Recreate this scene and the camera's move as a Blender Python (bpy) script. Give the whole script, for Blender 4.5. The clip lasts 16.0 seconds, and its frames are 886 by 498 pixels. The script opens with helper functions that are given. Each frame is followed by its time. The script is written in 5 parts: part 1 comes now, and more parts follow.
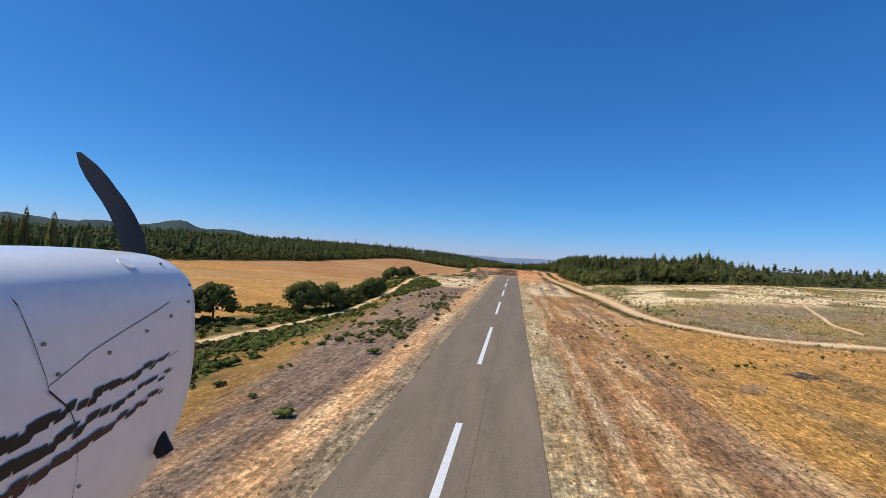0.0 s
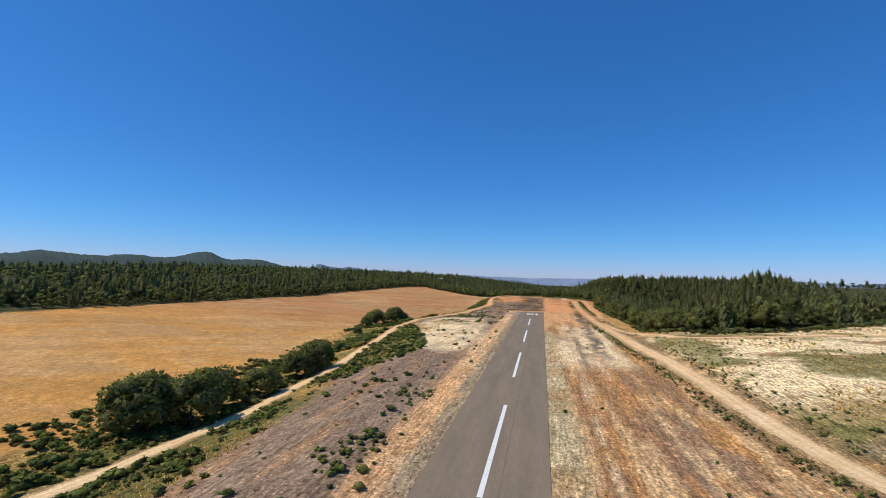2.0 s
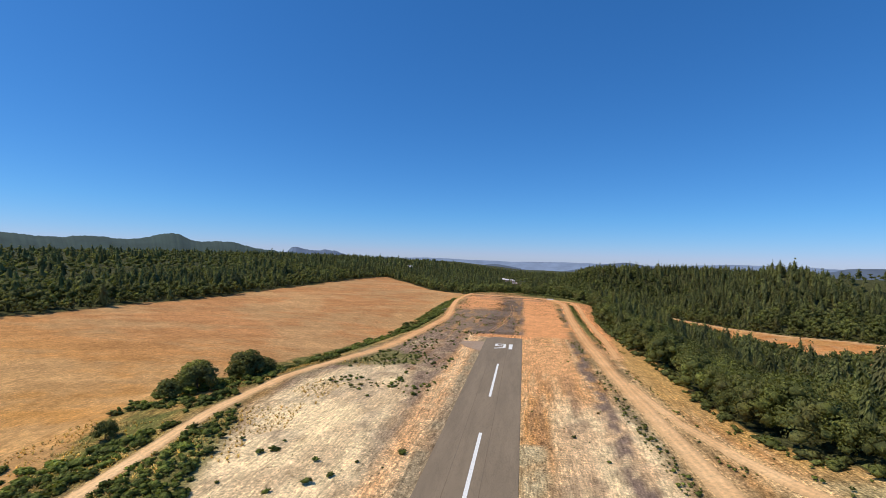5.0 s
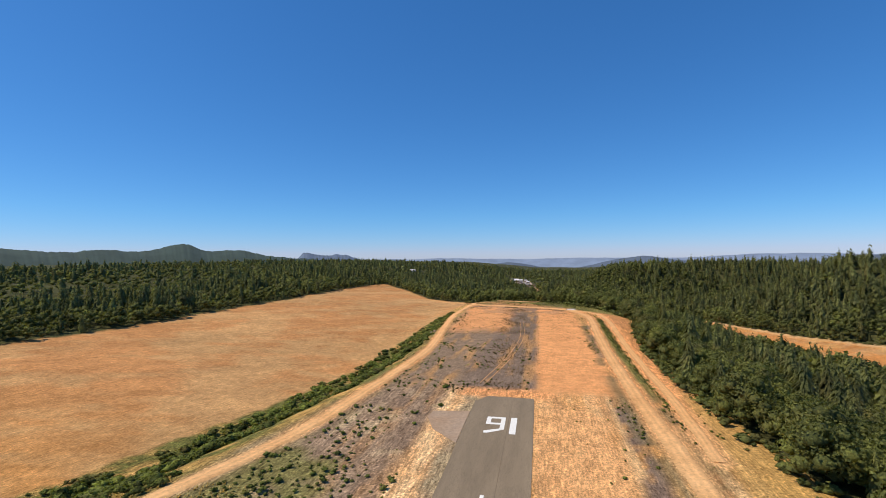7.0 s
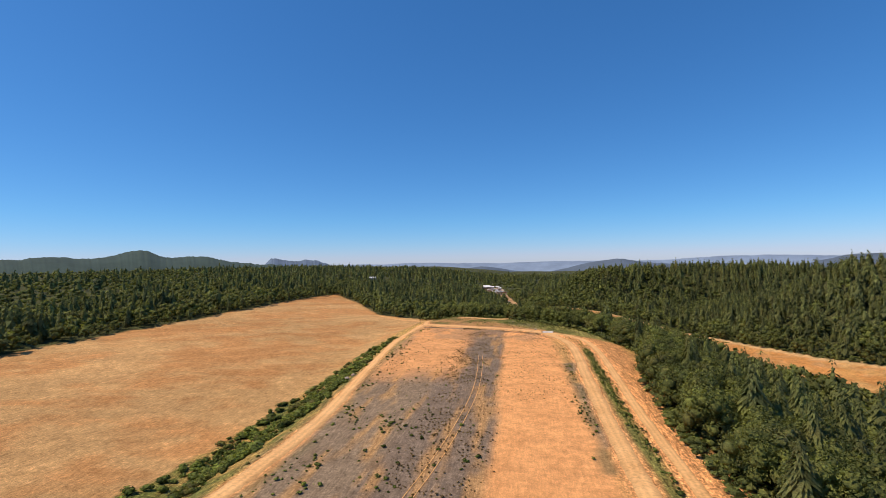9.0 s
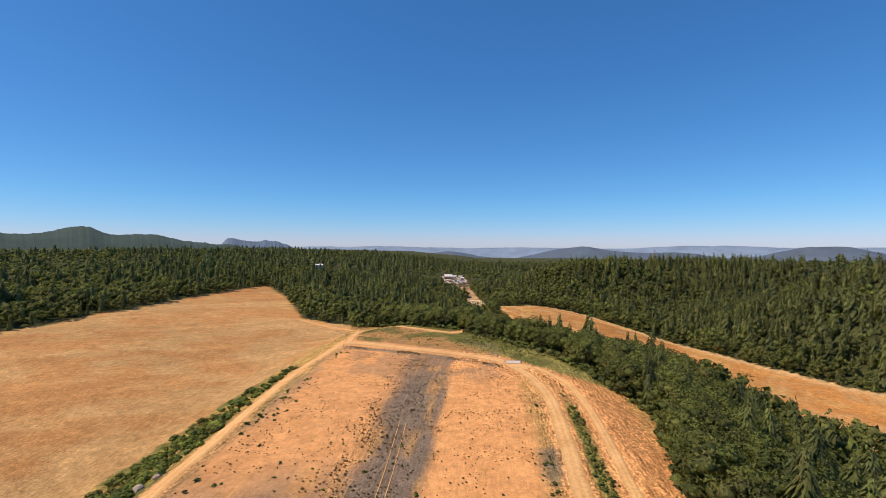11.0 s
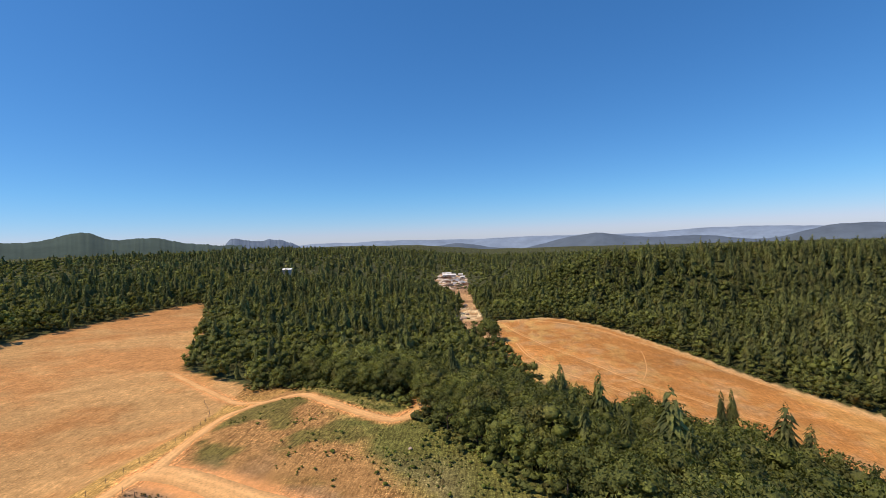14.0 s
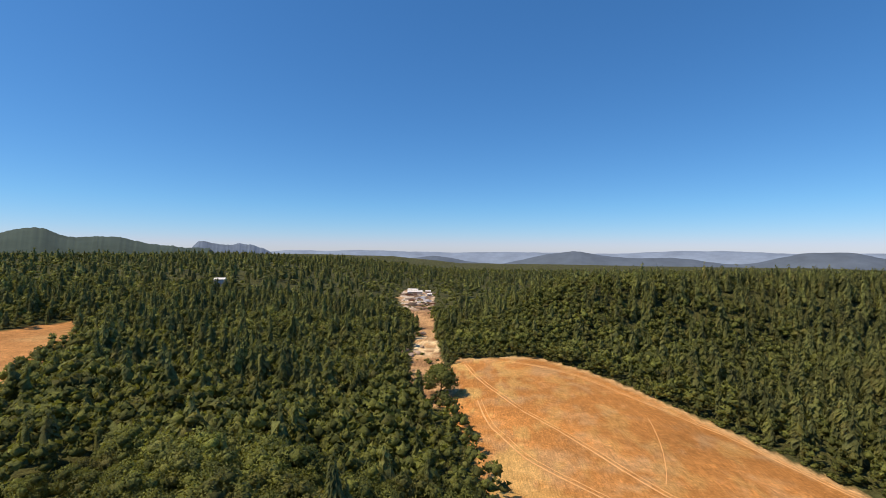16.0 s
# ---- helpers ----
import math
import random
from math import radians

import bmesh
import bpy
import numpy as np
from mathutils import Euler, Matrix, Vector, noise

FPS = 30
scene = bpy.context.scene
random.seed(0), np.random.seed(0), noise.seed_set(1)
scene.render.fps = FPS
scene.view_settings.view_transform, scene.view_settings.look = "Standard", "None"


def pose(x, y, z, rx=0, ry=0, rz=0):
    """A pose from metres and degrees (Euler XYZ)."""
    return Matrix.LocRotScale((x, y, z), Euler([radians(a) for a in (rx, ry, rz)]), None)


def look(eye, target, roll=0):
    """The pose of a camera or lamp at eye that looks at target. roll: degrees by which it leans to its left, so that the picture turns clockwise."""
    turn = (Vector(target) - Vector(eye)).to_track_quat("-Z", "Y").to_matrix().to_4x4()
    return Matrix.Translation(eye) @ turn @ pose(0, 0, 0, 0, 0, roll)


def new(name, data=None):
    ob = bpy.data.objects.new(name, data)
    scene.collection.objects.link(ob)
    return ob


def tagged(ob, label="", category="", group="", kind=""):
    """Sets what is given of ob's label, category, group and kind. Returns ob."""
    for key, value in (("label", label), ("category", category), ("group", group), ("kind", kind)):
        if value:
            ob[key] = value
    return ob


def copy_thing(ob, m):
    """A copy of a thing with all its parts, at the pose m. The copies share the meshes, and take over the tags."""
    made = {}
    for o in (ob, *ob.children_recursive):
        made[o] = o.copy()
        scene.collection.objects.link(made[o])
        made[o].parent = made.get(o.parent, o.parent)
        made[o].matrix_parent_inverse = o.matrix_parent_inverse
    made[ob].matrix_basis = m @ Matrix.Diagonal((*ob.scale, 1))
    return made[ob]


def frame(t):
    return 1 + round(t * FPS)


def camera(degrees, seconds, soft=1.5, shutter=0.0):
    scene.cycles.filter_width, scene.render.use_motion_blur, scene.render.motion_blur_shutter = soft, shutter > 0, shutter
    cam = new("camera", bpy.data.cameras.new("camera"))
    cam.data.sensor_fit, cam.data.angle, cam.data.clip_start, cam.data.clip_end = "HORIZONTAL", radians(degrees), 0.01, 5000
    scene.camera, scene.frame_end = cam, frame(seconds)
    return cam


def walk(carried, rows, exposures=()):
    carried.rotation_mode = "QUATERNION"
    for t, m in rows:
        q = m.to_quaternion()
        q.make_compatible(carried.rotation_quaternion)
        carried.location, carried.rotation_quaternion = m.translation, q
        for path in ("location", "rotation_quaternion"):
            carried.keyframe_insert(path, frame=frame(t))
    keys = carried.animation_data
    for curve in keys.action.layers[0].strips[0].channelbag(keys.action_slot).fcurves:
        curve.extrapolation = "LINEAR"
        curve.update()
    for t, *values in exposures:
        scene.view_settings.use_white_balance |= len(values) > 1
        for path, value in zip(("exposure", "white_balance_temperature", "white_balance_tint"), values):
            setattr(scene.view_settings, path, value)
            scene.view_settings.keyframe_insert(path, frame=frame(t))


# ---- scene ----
cam = camera(87.77, 16.0, soft=0.9)
PATH = [
    (0, (4.348, -15.816, 15.281), (2.795, -5.939, 15.425), 3.32),
    (0.5, (4.703, 3.680, 17.239), (3.013, 13.529, 17.602), 1.92),
    (1, (5.187, 23.208, 19.139), (3.291, 33.012, 19.683), 0.88),
    (1.5, (5.737, 42.870, 21.270), (3.695, 52.640, 21.875), 1.08),
    (2, (6.304, 62.616, 23.443), (4.195, 72.372, 24.042), 1.44),
    (2.5, (6.571, 82.401, 25.804), (4.500, 92.174, 26.261), 1.96),
    (3, (6.693, 102.116, 27.975), (4.745, 111.920, 28.286), 2.21),
    (3.5, (6.857, 121.726, 29.940), (5.069, 131.561, 30.213), 2.17),
    (4, (7.311, 140.944, 31.735), (5.606, 150.793, 32.008), 1.60),
    (6.5, (8.478, 239.826, 37.550), (6.532, 249.634, 37.712), 0.80),
    (7, (9.519, 259.455, 38.308), (7.474, 269.241, 38.528), -0.67),
    (7.5, (10.500, 278.910, 38.832), (8.470, 288.700, 39.052), -1.32),
    (8, (11.439, 298.396, 39.169), (9.526, 308.209, 39.383), -1.55),
    (8.5, (12.429, 318.144, 39.655), (10.696, 327.989, 39.904), -1.46),
    (9, (13.466, 337.786, 40.304), (11.952, 347.666, 40.609), -1.17),
    (11.5, (20.247, 435.086, 46.978), (19.509, 445.057, 46.825), 0.47),
    (12, (22.448, 454.764, 47.453), (21.724, 464.736, 47.257), 0.85),
    (12.5, (24.851, 474.359, 47.679), (24.028, 484.324, 47.522), -0.43),
    (13, (27.371, 493.775, 48.055), (26.383, 503.726, 47.967), -2.23),
    (13.5, (29.672, 512.931, 48.656), (28.586, 522.870, 48.492), -2.98),
    (14, (31.948, 532.073, 49.188), (30.880, 542.013, 48.953), -2.21),
    (14.5, (34.181, 551.165, 49.415), (33.307, 561.124, 49.218), -1.14),
    (15, (36.313, 570.034, 49.483), (35.599, 580.008, 49.357), -0.38),
    (15.5, (38.443, 588.722, 49.349), (37.833, 598.704, 49.282), 0.20),
    (16, (40.640, 607.343, 49.332), (40.034, 617.325, 49.359), 0.31),
]
walk(cam, [(t, look(eye, target, roll)) for t, eye, target, roll in PATH], [(0.0, -0.12, 6520, 10), (4.0, -0.08, 6700, 10), (7.5, 0.08, 7400, 10), (11.5, 0.13, 7750, 10), (14.5, 0.18, 7900, 10), (16.0, 0.22, 8300, 10)])

# ---- light ----
SUN_FROM = Vector((-0.54, -0.19, 0.82)).normalized()
sun = new("sun", bpy.data.lights.new("sun", "SUN"))
sun.data.energy, sun.data.angle, sun.data.color = 3.6, radians(0.53), (1.0, 0.93, 0.82)
sun.matrix_world = look(SUN_FROM * 100, (0, 0, 0))
world = bpy.data.worlds.new("sky")
scene.world = world
world.use_nodes = True
wn = world.node_tree.nodes
sky = wn.new("ShaderNodeTexSky")
sky.sky_type, sky.sun_disc = "NISHITA", False
sky.sun_elevation = math.asin(SUN_FROM.z)
sky.sun_rotation = math.atan2(SUN_FROM.x, SUN_FROM.y)
sky.altitude, sky.air_density, sky.dust_density, sky.ozone_density = 800, 0.8, 0.35, 6.0
tone = wn.new("ShaderNodeHueSaturation")
tone.inputs["Saturation"].default_value, tone.inputs["Value"].default_value = 1.37, 1.0
tint = wn.new("ShaderNodeMix")
tint.data_type, tint.blend_type = "RGBA", "MULTIPLY"
tint.inputs[0].default_value, tint.inputs[7].default_value = 1.0, (0.56, 0.90, 1.19, 1)
soften = wn.new("ShaderNodeGamma")
soften.inputs["Gamma"].default_value = 0.72
world.node_tree.links.new(sky.outputs[0], soften.inputs["Color"])
world.node_tree.links.new(soften.outputs[0], tone.inputs["Color"])
world.node_tree.links.new(tone.outputs[0], tint.inputs[6])
# paler, greyer air towards the horizon
parts = wn.new("ShaderNodeSeparateColor")
ratio = wn.new("ShaderNodeMath")
ratio.operation = "DIVIDE"
low_air = wn.new("ShaderNodeMapRange")
low_air.inputs["From Min"].default_value, low_air.inputs["From Max"].default_value = 0.50, 0.85
haze = wn.new("ShaderNodeMix")
haze.data_type, haze.blend_type = "RGBA", "MULTIPLY"
haze.inputs[7].default_value = (1.28, 0.86, 0.93, 1)
world.node_tree.links.new(soften.outputs[0], parts.inputs[0])
world.node_tree.links.new(parts.outputs[0], ratio.inputs[0])
world.node_tree.links.new(parts.outputs[2], ratio.inputs[1])
world.node_tree.links.new(ratio.outputs[0], low_air.inputs["Value"])
world.node_tree.links.new(low_air.outputs[0], haze.inputs[0])
world.node_tree.links.new(tint.outputs[2], haze.inputs[6])
world.node_tree.links.new(haze.outputs[2], wn["Background"].inputs[0])
wn["Background"].inputs[1].default_value = 0.195


# ---- small tools ----
def smooth(a, b, v):
    t = np.clip((v - a) / (b - a), 0, 1)
    return t * t * (3 - 2 * t)


def lattice(ix, iy, seed):
    n = (ix.astype(np.int64) * 374761393 + iy.astype(np.int64) * 668265263 + seed * 982451653) & 0x7FFFFFFF
    n = ((n ^ (n >> 13)) * 1274126177) & 0x7FFFFFFF
    return ((n ^ (n >> 16)) & 0xFFFF) / 65535.0


def vnoise(x, y, size, seed=0):
    """Value noise from 0 to 1 with cells of that size in metres."""
    x, y = np.asarray(x, float) / size, np.asarray(y, float) / size
    ix, iy = np.floor(x), np.floor(y)
    fx, fy = x - ix, y - iy
    fx, fy = fx * fx * (3 - 2 * fx), fy * fy * (3 - 2 * fy)
    a, b = lattice(ix, iy, seed), lattice(ix + 1, iy, seed)
    c, d = lattice(ix, iy + 1, seed), lattice(ix + 1, iy + 1, seed)
    return (a * (1 - fx) + b * fx) * (1 - fy) + (c * (1 - fx) + d * fx) * fy


def fbm(x, y, size, seed=0, octaves=4):
    total, weight, norm = 0.0, 1.0, 0.0
    for k in range(octaves):
        total = total + weight * vnoise(x, y, size / 2 ** k, seed + k)
        norm, weight = norm + weight, weight * 0.55
    return total / norm


def spline(points, step):
    """Points along a smooth line through the given ones, about step metres apart."""
    p = np.array(points, float)
    p = np.vstack([2 * p[0] - p[1], p, 2 * p[-1] - p[-2]])
    out = []
    for i in range(1, len(p) - 2):
        n = max(2, int(np.linalg.norm(p[i + 1] - p[i]) / step))
        for t in np.arange(n) / n:
            out.append(0.5 * (2 * p[i] + (p[i + 1] - p[i - 1]) * t + (2 * p[i - 1] - 5 * p[i] + 4 * p[i + 1] - p[i + 2]) * t * t
                              + (3 * p[i] - p[i - 1] - 3 * p[i + 1] + p[i + 2]) * t ** 3))
    out.append(p[-2])
    return np.array(out)


def line_distance(x, y, pts):
    """Distance from each place to a polyline."""
    best = np.full(np.shape(x), 1e9)
    for (ax, ay), (bx, by) in zip(pts[:-1], pts[1:]):
        dx, dy = bx - ax, by - ay
        t = np.clip(((x - ax) * dx + (y - ay) * dy) / (dx * dx + dy * dy + 1e-9), 0, 1)
        best = np.minimum(best, np.hypot(x - ax - t * dx, y - ay - t * dy))
    return best


def inside(x, y, poly):
    hit = np.zeros(np.shape(x), bool)
    for (ax, ay), (bx, by) in zip(poly, poly[1:] + poly[:1]):
        if ay != by:
            hit ^= ((ay > y) != (by > y)) & (x < (bx - ax) * (y - ay) / (by - ay) + ax)
    return hit


def mesh_from(name, verts, faces, material, smooth_shade=False, normals=None):
    """A mesh from arrays of places and of faces with equal numbers of corners, and soft normals for foliage."""
    verts, faces = np.asarray(verts, np.float32), np.asarray(faces, np.int32)
    me = bpy.data.meshes.new(name)
    me.vertices.add(len(verts))
    me.vertices.foreach_set("co", verts.ravel())
    me.loops.add(faces.size)
    me.loops.foreach_set("vertex_index", faces.ravel())
    me.polygons.add(len(faces))
    me.polygons.foreach_set("loop_start", np.arange(len(faces), dtype=np.int32) * faces.shape[1])
    me.update(calc_edges=True)
    me.validate()
    me.polygons.foreach_set("use_smooth", np.full(len(me.polygons), smooth_shade or normals is not None))
    if normals is not None:
        me.normals_split_custom_set_from_vertices(np.asarray(normals, np.float32).tolist())
    me.materials.append(material)
    return me


def part(name, bm, material, parent, label=""):
    """Links a bmesh as one mesh object under a thing or a part."""
    me = bpy.data.meshes.new(name)
    bm.to_mesh(me)
    bm.free()
    me.materials.append(material)
    ob = new(name, me)
    ob.parent = parent
    if label:
        ob["label"] = label
    return ob


def box(bm, size, m=None):
    made = bmesh.ops.create_cube(bm, size=1.0, matrix=(m or Matrix()) @ Matrix.Diagonal((*size, 1)))
    return made["verts"]


def rod(bm, a, b, r, sides=8, r2=None):
    a, b = Vector(a), Vector(b)
    m = Matrix.Translation((a + b) / 2) @ (b - a).to_track_quat("Z", "Y").to_matrix().to_4x4()
    bmesh.ops.create_cone(bm, cap_ends=True, segments=sides, radius1=r, radius2=r if r2 is None else r2, depth=(b - a).length, matrix=m)


# ---- materials ----
def material(name, colour, rough=0.9, metal=0.0):
    mat = bpy.data.materials.new(name)
    mat.use_nodes = True
    b = mat.node_tree.nodes["Principled BSDF"]
    b.inputs["Base Color"].default_value = (*colour, 1)
    b.inputs["Roughness"].default_value = rough
    b.inputs["Metallic"].default_value = metal
    b.inputs["Specular IOR Level"].default_value = 0.3
    return mat, mat.node_tree.nodes, mat.node_tree.links, b


def noise_node(n, l, scale, detail=4, rough=0.6, stretch=None, space="pos"):
    tex = n.new("ShaderNodeTexNoise")
    tex.inputs["Scale"].default_value, tex.inputs["Detail"].default_value, tex.inputs["Roughness"].default_value = scale, detail, rough
    src = n.new("ShaderNodeNewGeometry").outputs["Position"] if space == "pos" else n.new("ShaderNodeTexCoord").outputs["Object"]
    if stretch:
        mp = n.new("ShaderNodeMapping")
        mp.inputs["Scale"].default_value = stretch
        l.new(src, mp.inputs[0])
        src = mp.outputs[0]
    l.new(src, tex.inputs["Vector"])
    return tex.outputs["Fac"]


def ramp(n, l, fac, stops):
    r = n.new("ShaderNodeValToRGB")
    while len(r.color_ramp.elements) < len(stops):
        r.color_ramp.elements.new(0.5)
    for e, (p, c) in zip(r.color_ramp.elements, stops):
        e.position = p
        e.color = (*c, 1) if len(c) == 3 else c
    l.new(fac, r.inputs[0])
    return r.outputs[0]


def mix(n, l, kind, fac, a, b):
    m = n.new("ShaderNodeMix")
    m.data_type, m.blend_type = "RGBA", kind
    for sock, v in ((m.inputs[0], fac), (m.inputs[6], a), (m.inputs[7], b)):
        if isinstance(v, (int, float)):
            sock.default_value = v
        elif isinstance(v, tuple):
            sock.default_value = (*v, 1)
        else:
            l.new(v, sock)
    return m.outputs[2]


def grey(v):
    return (v, v, v)


def bump(n, l, b, height, strength, distance):
    k = n.new("ShaderNodeBump")
    k.inputs["Strength"].default_value, k.inputs["Distance"].default_value = strength, distance
    l.new(height, k.inputs["Height"])
    l.new(k.outputs[0], b.inputs["Normal"])


def ground_material():
    """Soil colours by zone; the alpha of the zones says how rough and tufted the surface is."""
    mat, n, l, b = material("ground", (0.3, 0.2, 0.1))
    at = n.new("ShaderNodeAttribute")
    at.attribute_name = "soil"
    rough = at.outputs["Alpha"]
    fine = noise_node(n, l, 1.3, 8, 0.8)
    lines = noise_node(n, l, 1.5, 5, 0.75, (1.3, 0.16, 1.0))
    speck = ramp(n, l, noise_node(n, l, 2.6, 3, 0.7), [(0.30, grey(0.24)), (0.43, grey(0.90)), (0.58, grey(1.0)), (0.72, grey(1.8))])
    broad = noise_node(n, l, 0.13, 5, 0.65)
    soft = noise_node(n, l, 0.45, 5, 0.7)
    c = mix(n, l, "MULTIPLY", 0.75, at.outputs["Color"], ramp(n, l, soft, [(0.30, (0.72, 0.70, 0.68)), (0.5, grey(1.0)), (0.70, grey(1.28))]))
    c = mix(n, l, "MULTIPLY", rough, c, ramp(n, l, fine, [(0.38, grey(0.34)), (0.47, grey(0.95)), (0.53, grey(1.05)), (0.62, grey(1.75))]))
    c = mix(n, l, "MULTIPLY", rough, c, speck)
    half = n.new("ShaderNodeMath")
    half.operation, half.inputs[1].default_value = "MULTIPLY", 0.55
    l.new(rough, half.inputs[0])
    c = mix(n, l, "MULTIPLY", rough, c, ramp(n, l, lines, [(0.40, (0.50, 0.44, 0.40)), (0.48, grey(1.0)), (0.52, grey(1.0)), (0.60, (1.5, 1.45, 1.4))]))
    fine_lines = noise_node(n, l, 2.4, 4, 0.75, (1.2, 0.4, 1.0))
    c = mix(n, l, "MULTIPLY", half.outputs[0], c, ramp(n, l, fine_lines, [(0.38, (0.42, 0.38, 0.34)), (0.47, grey(1.0)), (0.53, grey(1.0)), (0.62, grey(1.6))]))
    c = mix(n, l, "MULTIPLY", 0.6, c, ramp(n, l, broad, [(0.3, (0.78, 0.74, 0.70)), (0.55, grey(1.0)), (0.75, (1.18, 1.18, 1.14))]))
    l.new(c, b.inputs["Base Color"])
    b.inputs["Roughness"].default_value = 1.0
    b.inputs["Specular IOR Level"].default_value = 0.1
    bump(n, l, b, fine, 0.5, 0.4)
    return mat


def dirt_road_material():
    """Pale dust, more orange towards the far end, with lighter wheel ruts."""
    mat, n, l, b = material("dirt_road", (0.6, 0.4, 0.2), 1.0)
    sep = n.new("ShaderNodeSeparateXYZ")
    l.new(n.new("ShaderNodeNewGeometry").outputs["Position"], sep.inputs[0])
    far = n.new("ShaderNodeMapRange")
    far.inputs["From Min"].default_value, far.inputs["From Max"].default_value = 150, 380
    l.new(sep.outputs["Y"], far.inputs["Value"])
    c = mix(n, l, "MIX", far.outputs[0], (0.86, 0.60, 0.31), (0.78, 0.42, 0.17))
    across = n.new("ShaderNodeAttribute")
    across.attribute_name = "across"
    c = mix(n, l, "MULTIPLY", 1.0, c, ramp(n, l, across.outputs["Fac"], [(0.0, grey(0.72)), (0.18, grey(0.90)), (0.33, grey(1.10)), (0.5, grey(0.93)), (0.67, grey(1.10)), (0.82, grey(0.90)), (1.0, grey(0.72))]))
    fine = noise_node(n, l, 1.6, 6, 0.7)
    c = mix(n, l, "MULTIPLY", 0.9, c, ramp(n, l, fine, [(0.28, grey(0.62)), (0.5, grey(1.0)), (0.72, grey(1.25))]))
    c = mix(n, l, "MULTIPLY", 0.8, c, ramp(n, l, noise_node(n, l, 0.12, 4, 0.6), [(0.3, (0.85, 0.78, 0.7)), (0.7, (1.1, 1.12, 1.15))]))
    l.new(c, b.inputs["Base Color"])
    bump(n, l, b, fine, 0.5, 0.2)
    return mat


def soil_material(name, colour, streak=None):
    mat, n, l, b = material(name, colour, 1.0)
    fine = noise_node(n, l, 1.6, 6, 0.7)
    c = mix(n, l, "MULTIPLY", 1.0, colour, ramp(n, l, fine, [(0.25, grey(0.66)), (0.5, grey(1.0)), (0.75, grey(1.28))]))
    broad = noise_node(n, l, 0.08, 4, 0.6)
    c = mix(n, l, "MULTIPLY", 0.9, c, ramp(n, l, broad, [(0.3, (0.95, 0.82, 0.7)), (0.7, (1.05, 1.1, 1.2))]))
    l.new(c, b.inputs["Base Color"])
    bump(n, l, b, fine, 0.5, 0.2)
    return mat


def asphalt_material():
    mat, n, l, b = material("asphalt", (0.15, 0.14, 0.13), 0.95)
    fine = noise_node(n, l, 7, 5, 0.7)
    broad = noise_node(n, l, 0.35, 5, 0.6, (1.0, 0.12, 1.0))
    c = mix(n, l, "MULTIPLY", 1.0, (0.262, 0.196, 0.124), ramp(n, l, fine, [(0.3, grey(0.82)), (0.7, grey(1.16))]))
    c = mix(n, l, "MULTIPLY", 1.0, c, ramp(n, l, broad, [(0.3, grey(0.84)), (0.7, grey(1.13))]))
    crack = noise_node(n, l, 0.55, 8, 0.75, (1.0, 0.2, 1.0))
    c = mix(n, l, "MULTIPLY", 0.8, c, ramp(n, l, crack, [(0.485, grey(1.0)), (0.5, grey(0.72)), (0.515, grey(1.0))]))
    l.new(c, b.inputs["Base Color"])
    bump(n, l, b, fine, 0.3, 0.02)
    return mat


def paint_material():
    mat, n, l, b = material("road_paint", (0.8, 0.8, 0.78), 0.8)
    fine = noise_node(n, l, 5, 5, 0.75)
    l.new(ramp(n, l, fine, [(0.28, (0.48, 0.44, 0.38)), (0.45, (0.84, 0.81, 0.73)), (0.7, (0.90, 0.87, 0.79))]), b.inputs["Base Color"])
    return mat


def foliage_material(name, dark, light, dry, through_leaf=0.32):
    mat, n, l, b = material(name, light, 0.75)
    geo = n.new("ShaderNodeNewGeometry")
    leaf = ramp(n, l, geo.outputs["Random Per Island"], [(0.0, dark), (0.65, light), (1.0, tuple(1.3 * v for v in light))])
    tree = noise_node(n, l, 0.11, 2, 0.5)
    c = mix(n, l, "MIX", ramp(n, l, tree, [(0.54, grey(0.0)), (0.72, grey(0.6))]), leaf, dry)
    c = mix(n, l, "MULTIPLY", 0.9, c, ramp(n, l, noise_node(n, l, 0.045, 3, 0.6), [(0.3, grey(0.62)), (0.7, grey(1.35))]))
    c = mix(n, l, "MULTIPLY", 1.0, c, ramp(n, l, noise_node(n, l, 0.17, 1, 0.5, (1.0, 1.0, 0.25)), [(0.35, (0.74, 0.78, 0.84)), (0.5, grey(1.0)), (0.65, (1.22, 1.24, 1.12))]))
    # two noises: random grain whose dark end paints shade between leaves into colour
    leaf_gaps = noise_node(n, l, 2.1, 5, 0.75)
    c = mix(n, l, "MULTIPLY", 1.0, c, ramp(n, l, leaf_gaps, [(0.38, grey(0.74)), (0.47, grey(0.97)), (0.53, grey(1.04)), (0.62, grey(1.28))]))
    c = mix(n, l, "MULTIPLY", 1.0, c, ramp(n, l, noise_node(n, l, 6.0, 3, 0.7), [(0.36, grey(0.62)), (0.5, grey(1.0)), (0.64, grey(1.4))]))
    l.new(c, b.inputs["Base Color"])
    b.inputs["Specular IOR Level"].default_value = 0.15
    bump(n, l, b, leaf_gaps, 0.35, 0.3)
    # light that comes through the leaves
    thin = n.new("ShaderNodeBsdfTranslucent")
    l.new(mix(n, l, "MULTIPLY", 1.0, c, (1.5, 1.45, 0.9)), thin.inputs["Color"])
    both = n.new("ShaderNodeMixShader")
    both.inputs[0].default_value = through_leaf
    l.new(b.outputs[0], both.inputs[1])
    l.new(thin.outputs[0], both.inputs[2])
    l.new(both.outputs[0], n["Material Output"].inputs["Surface"])
    return mat


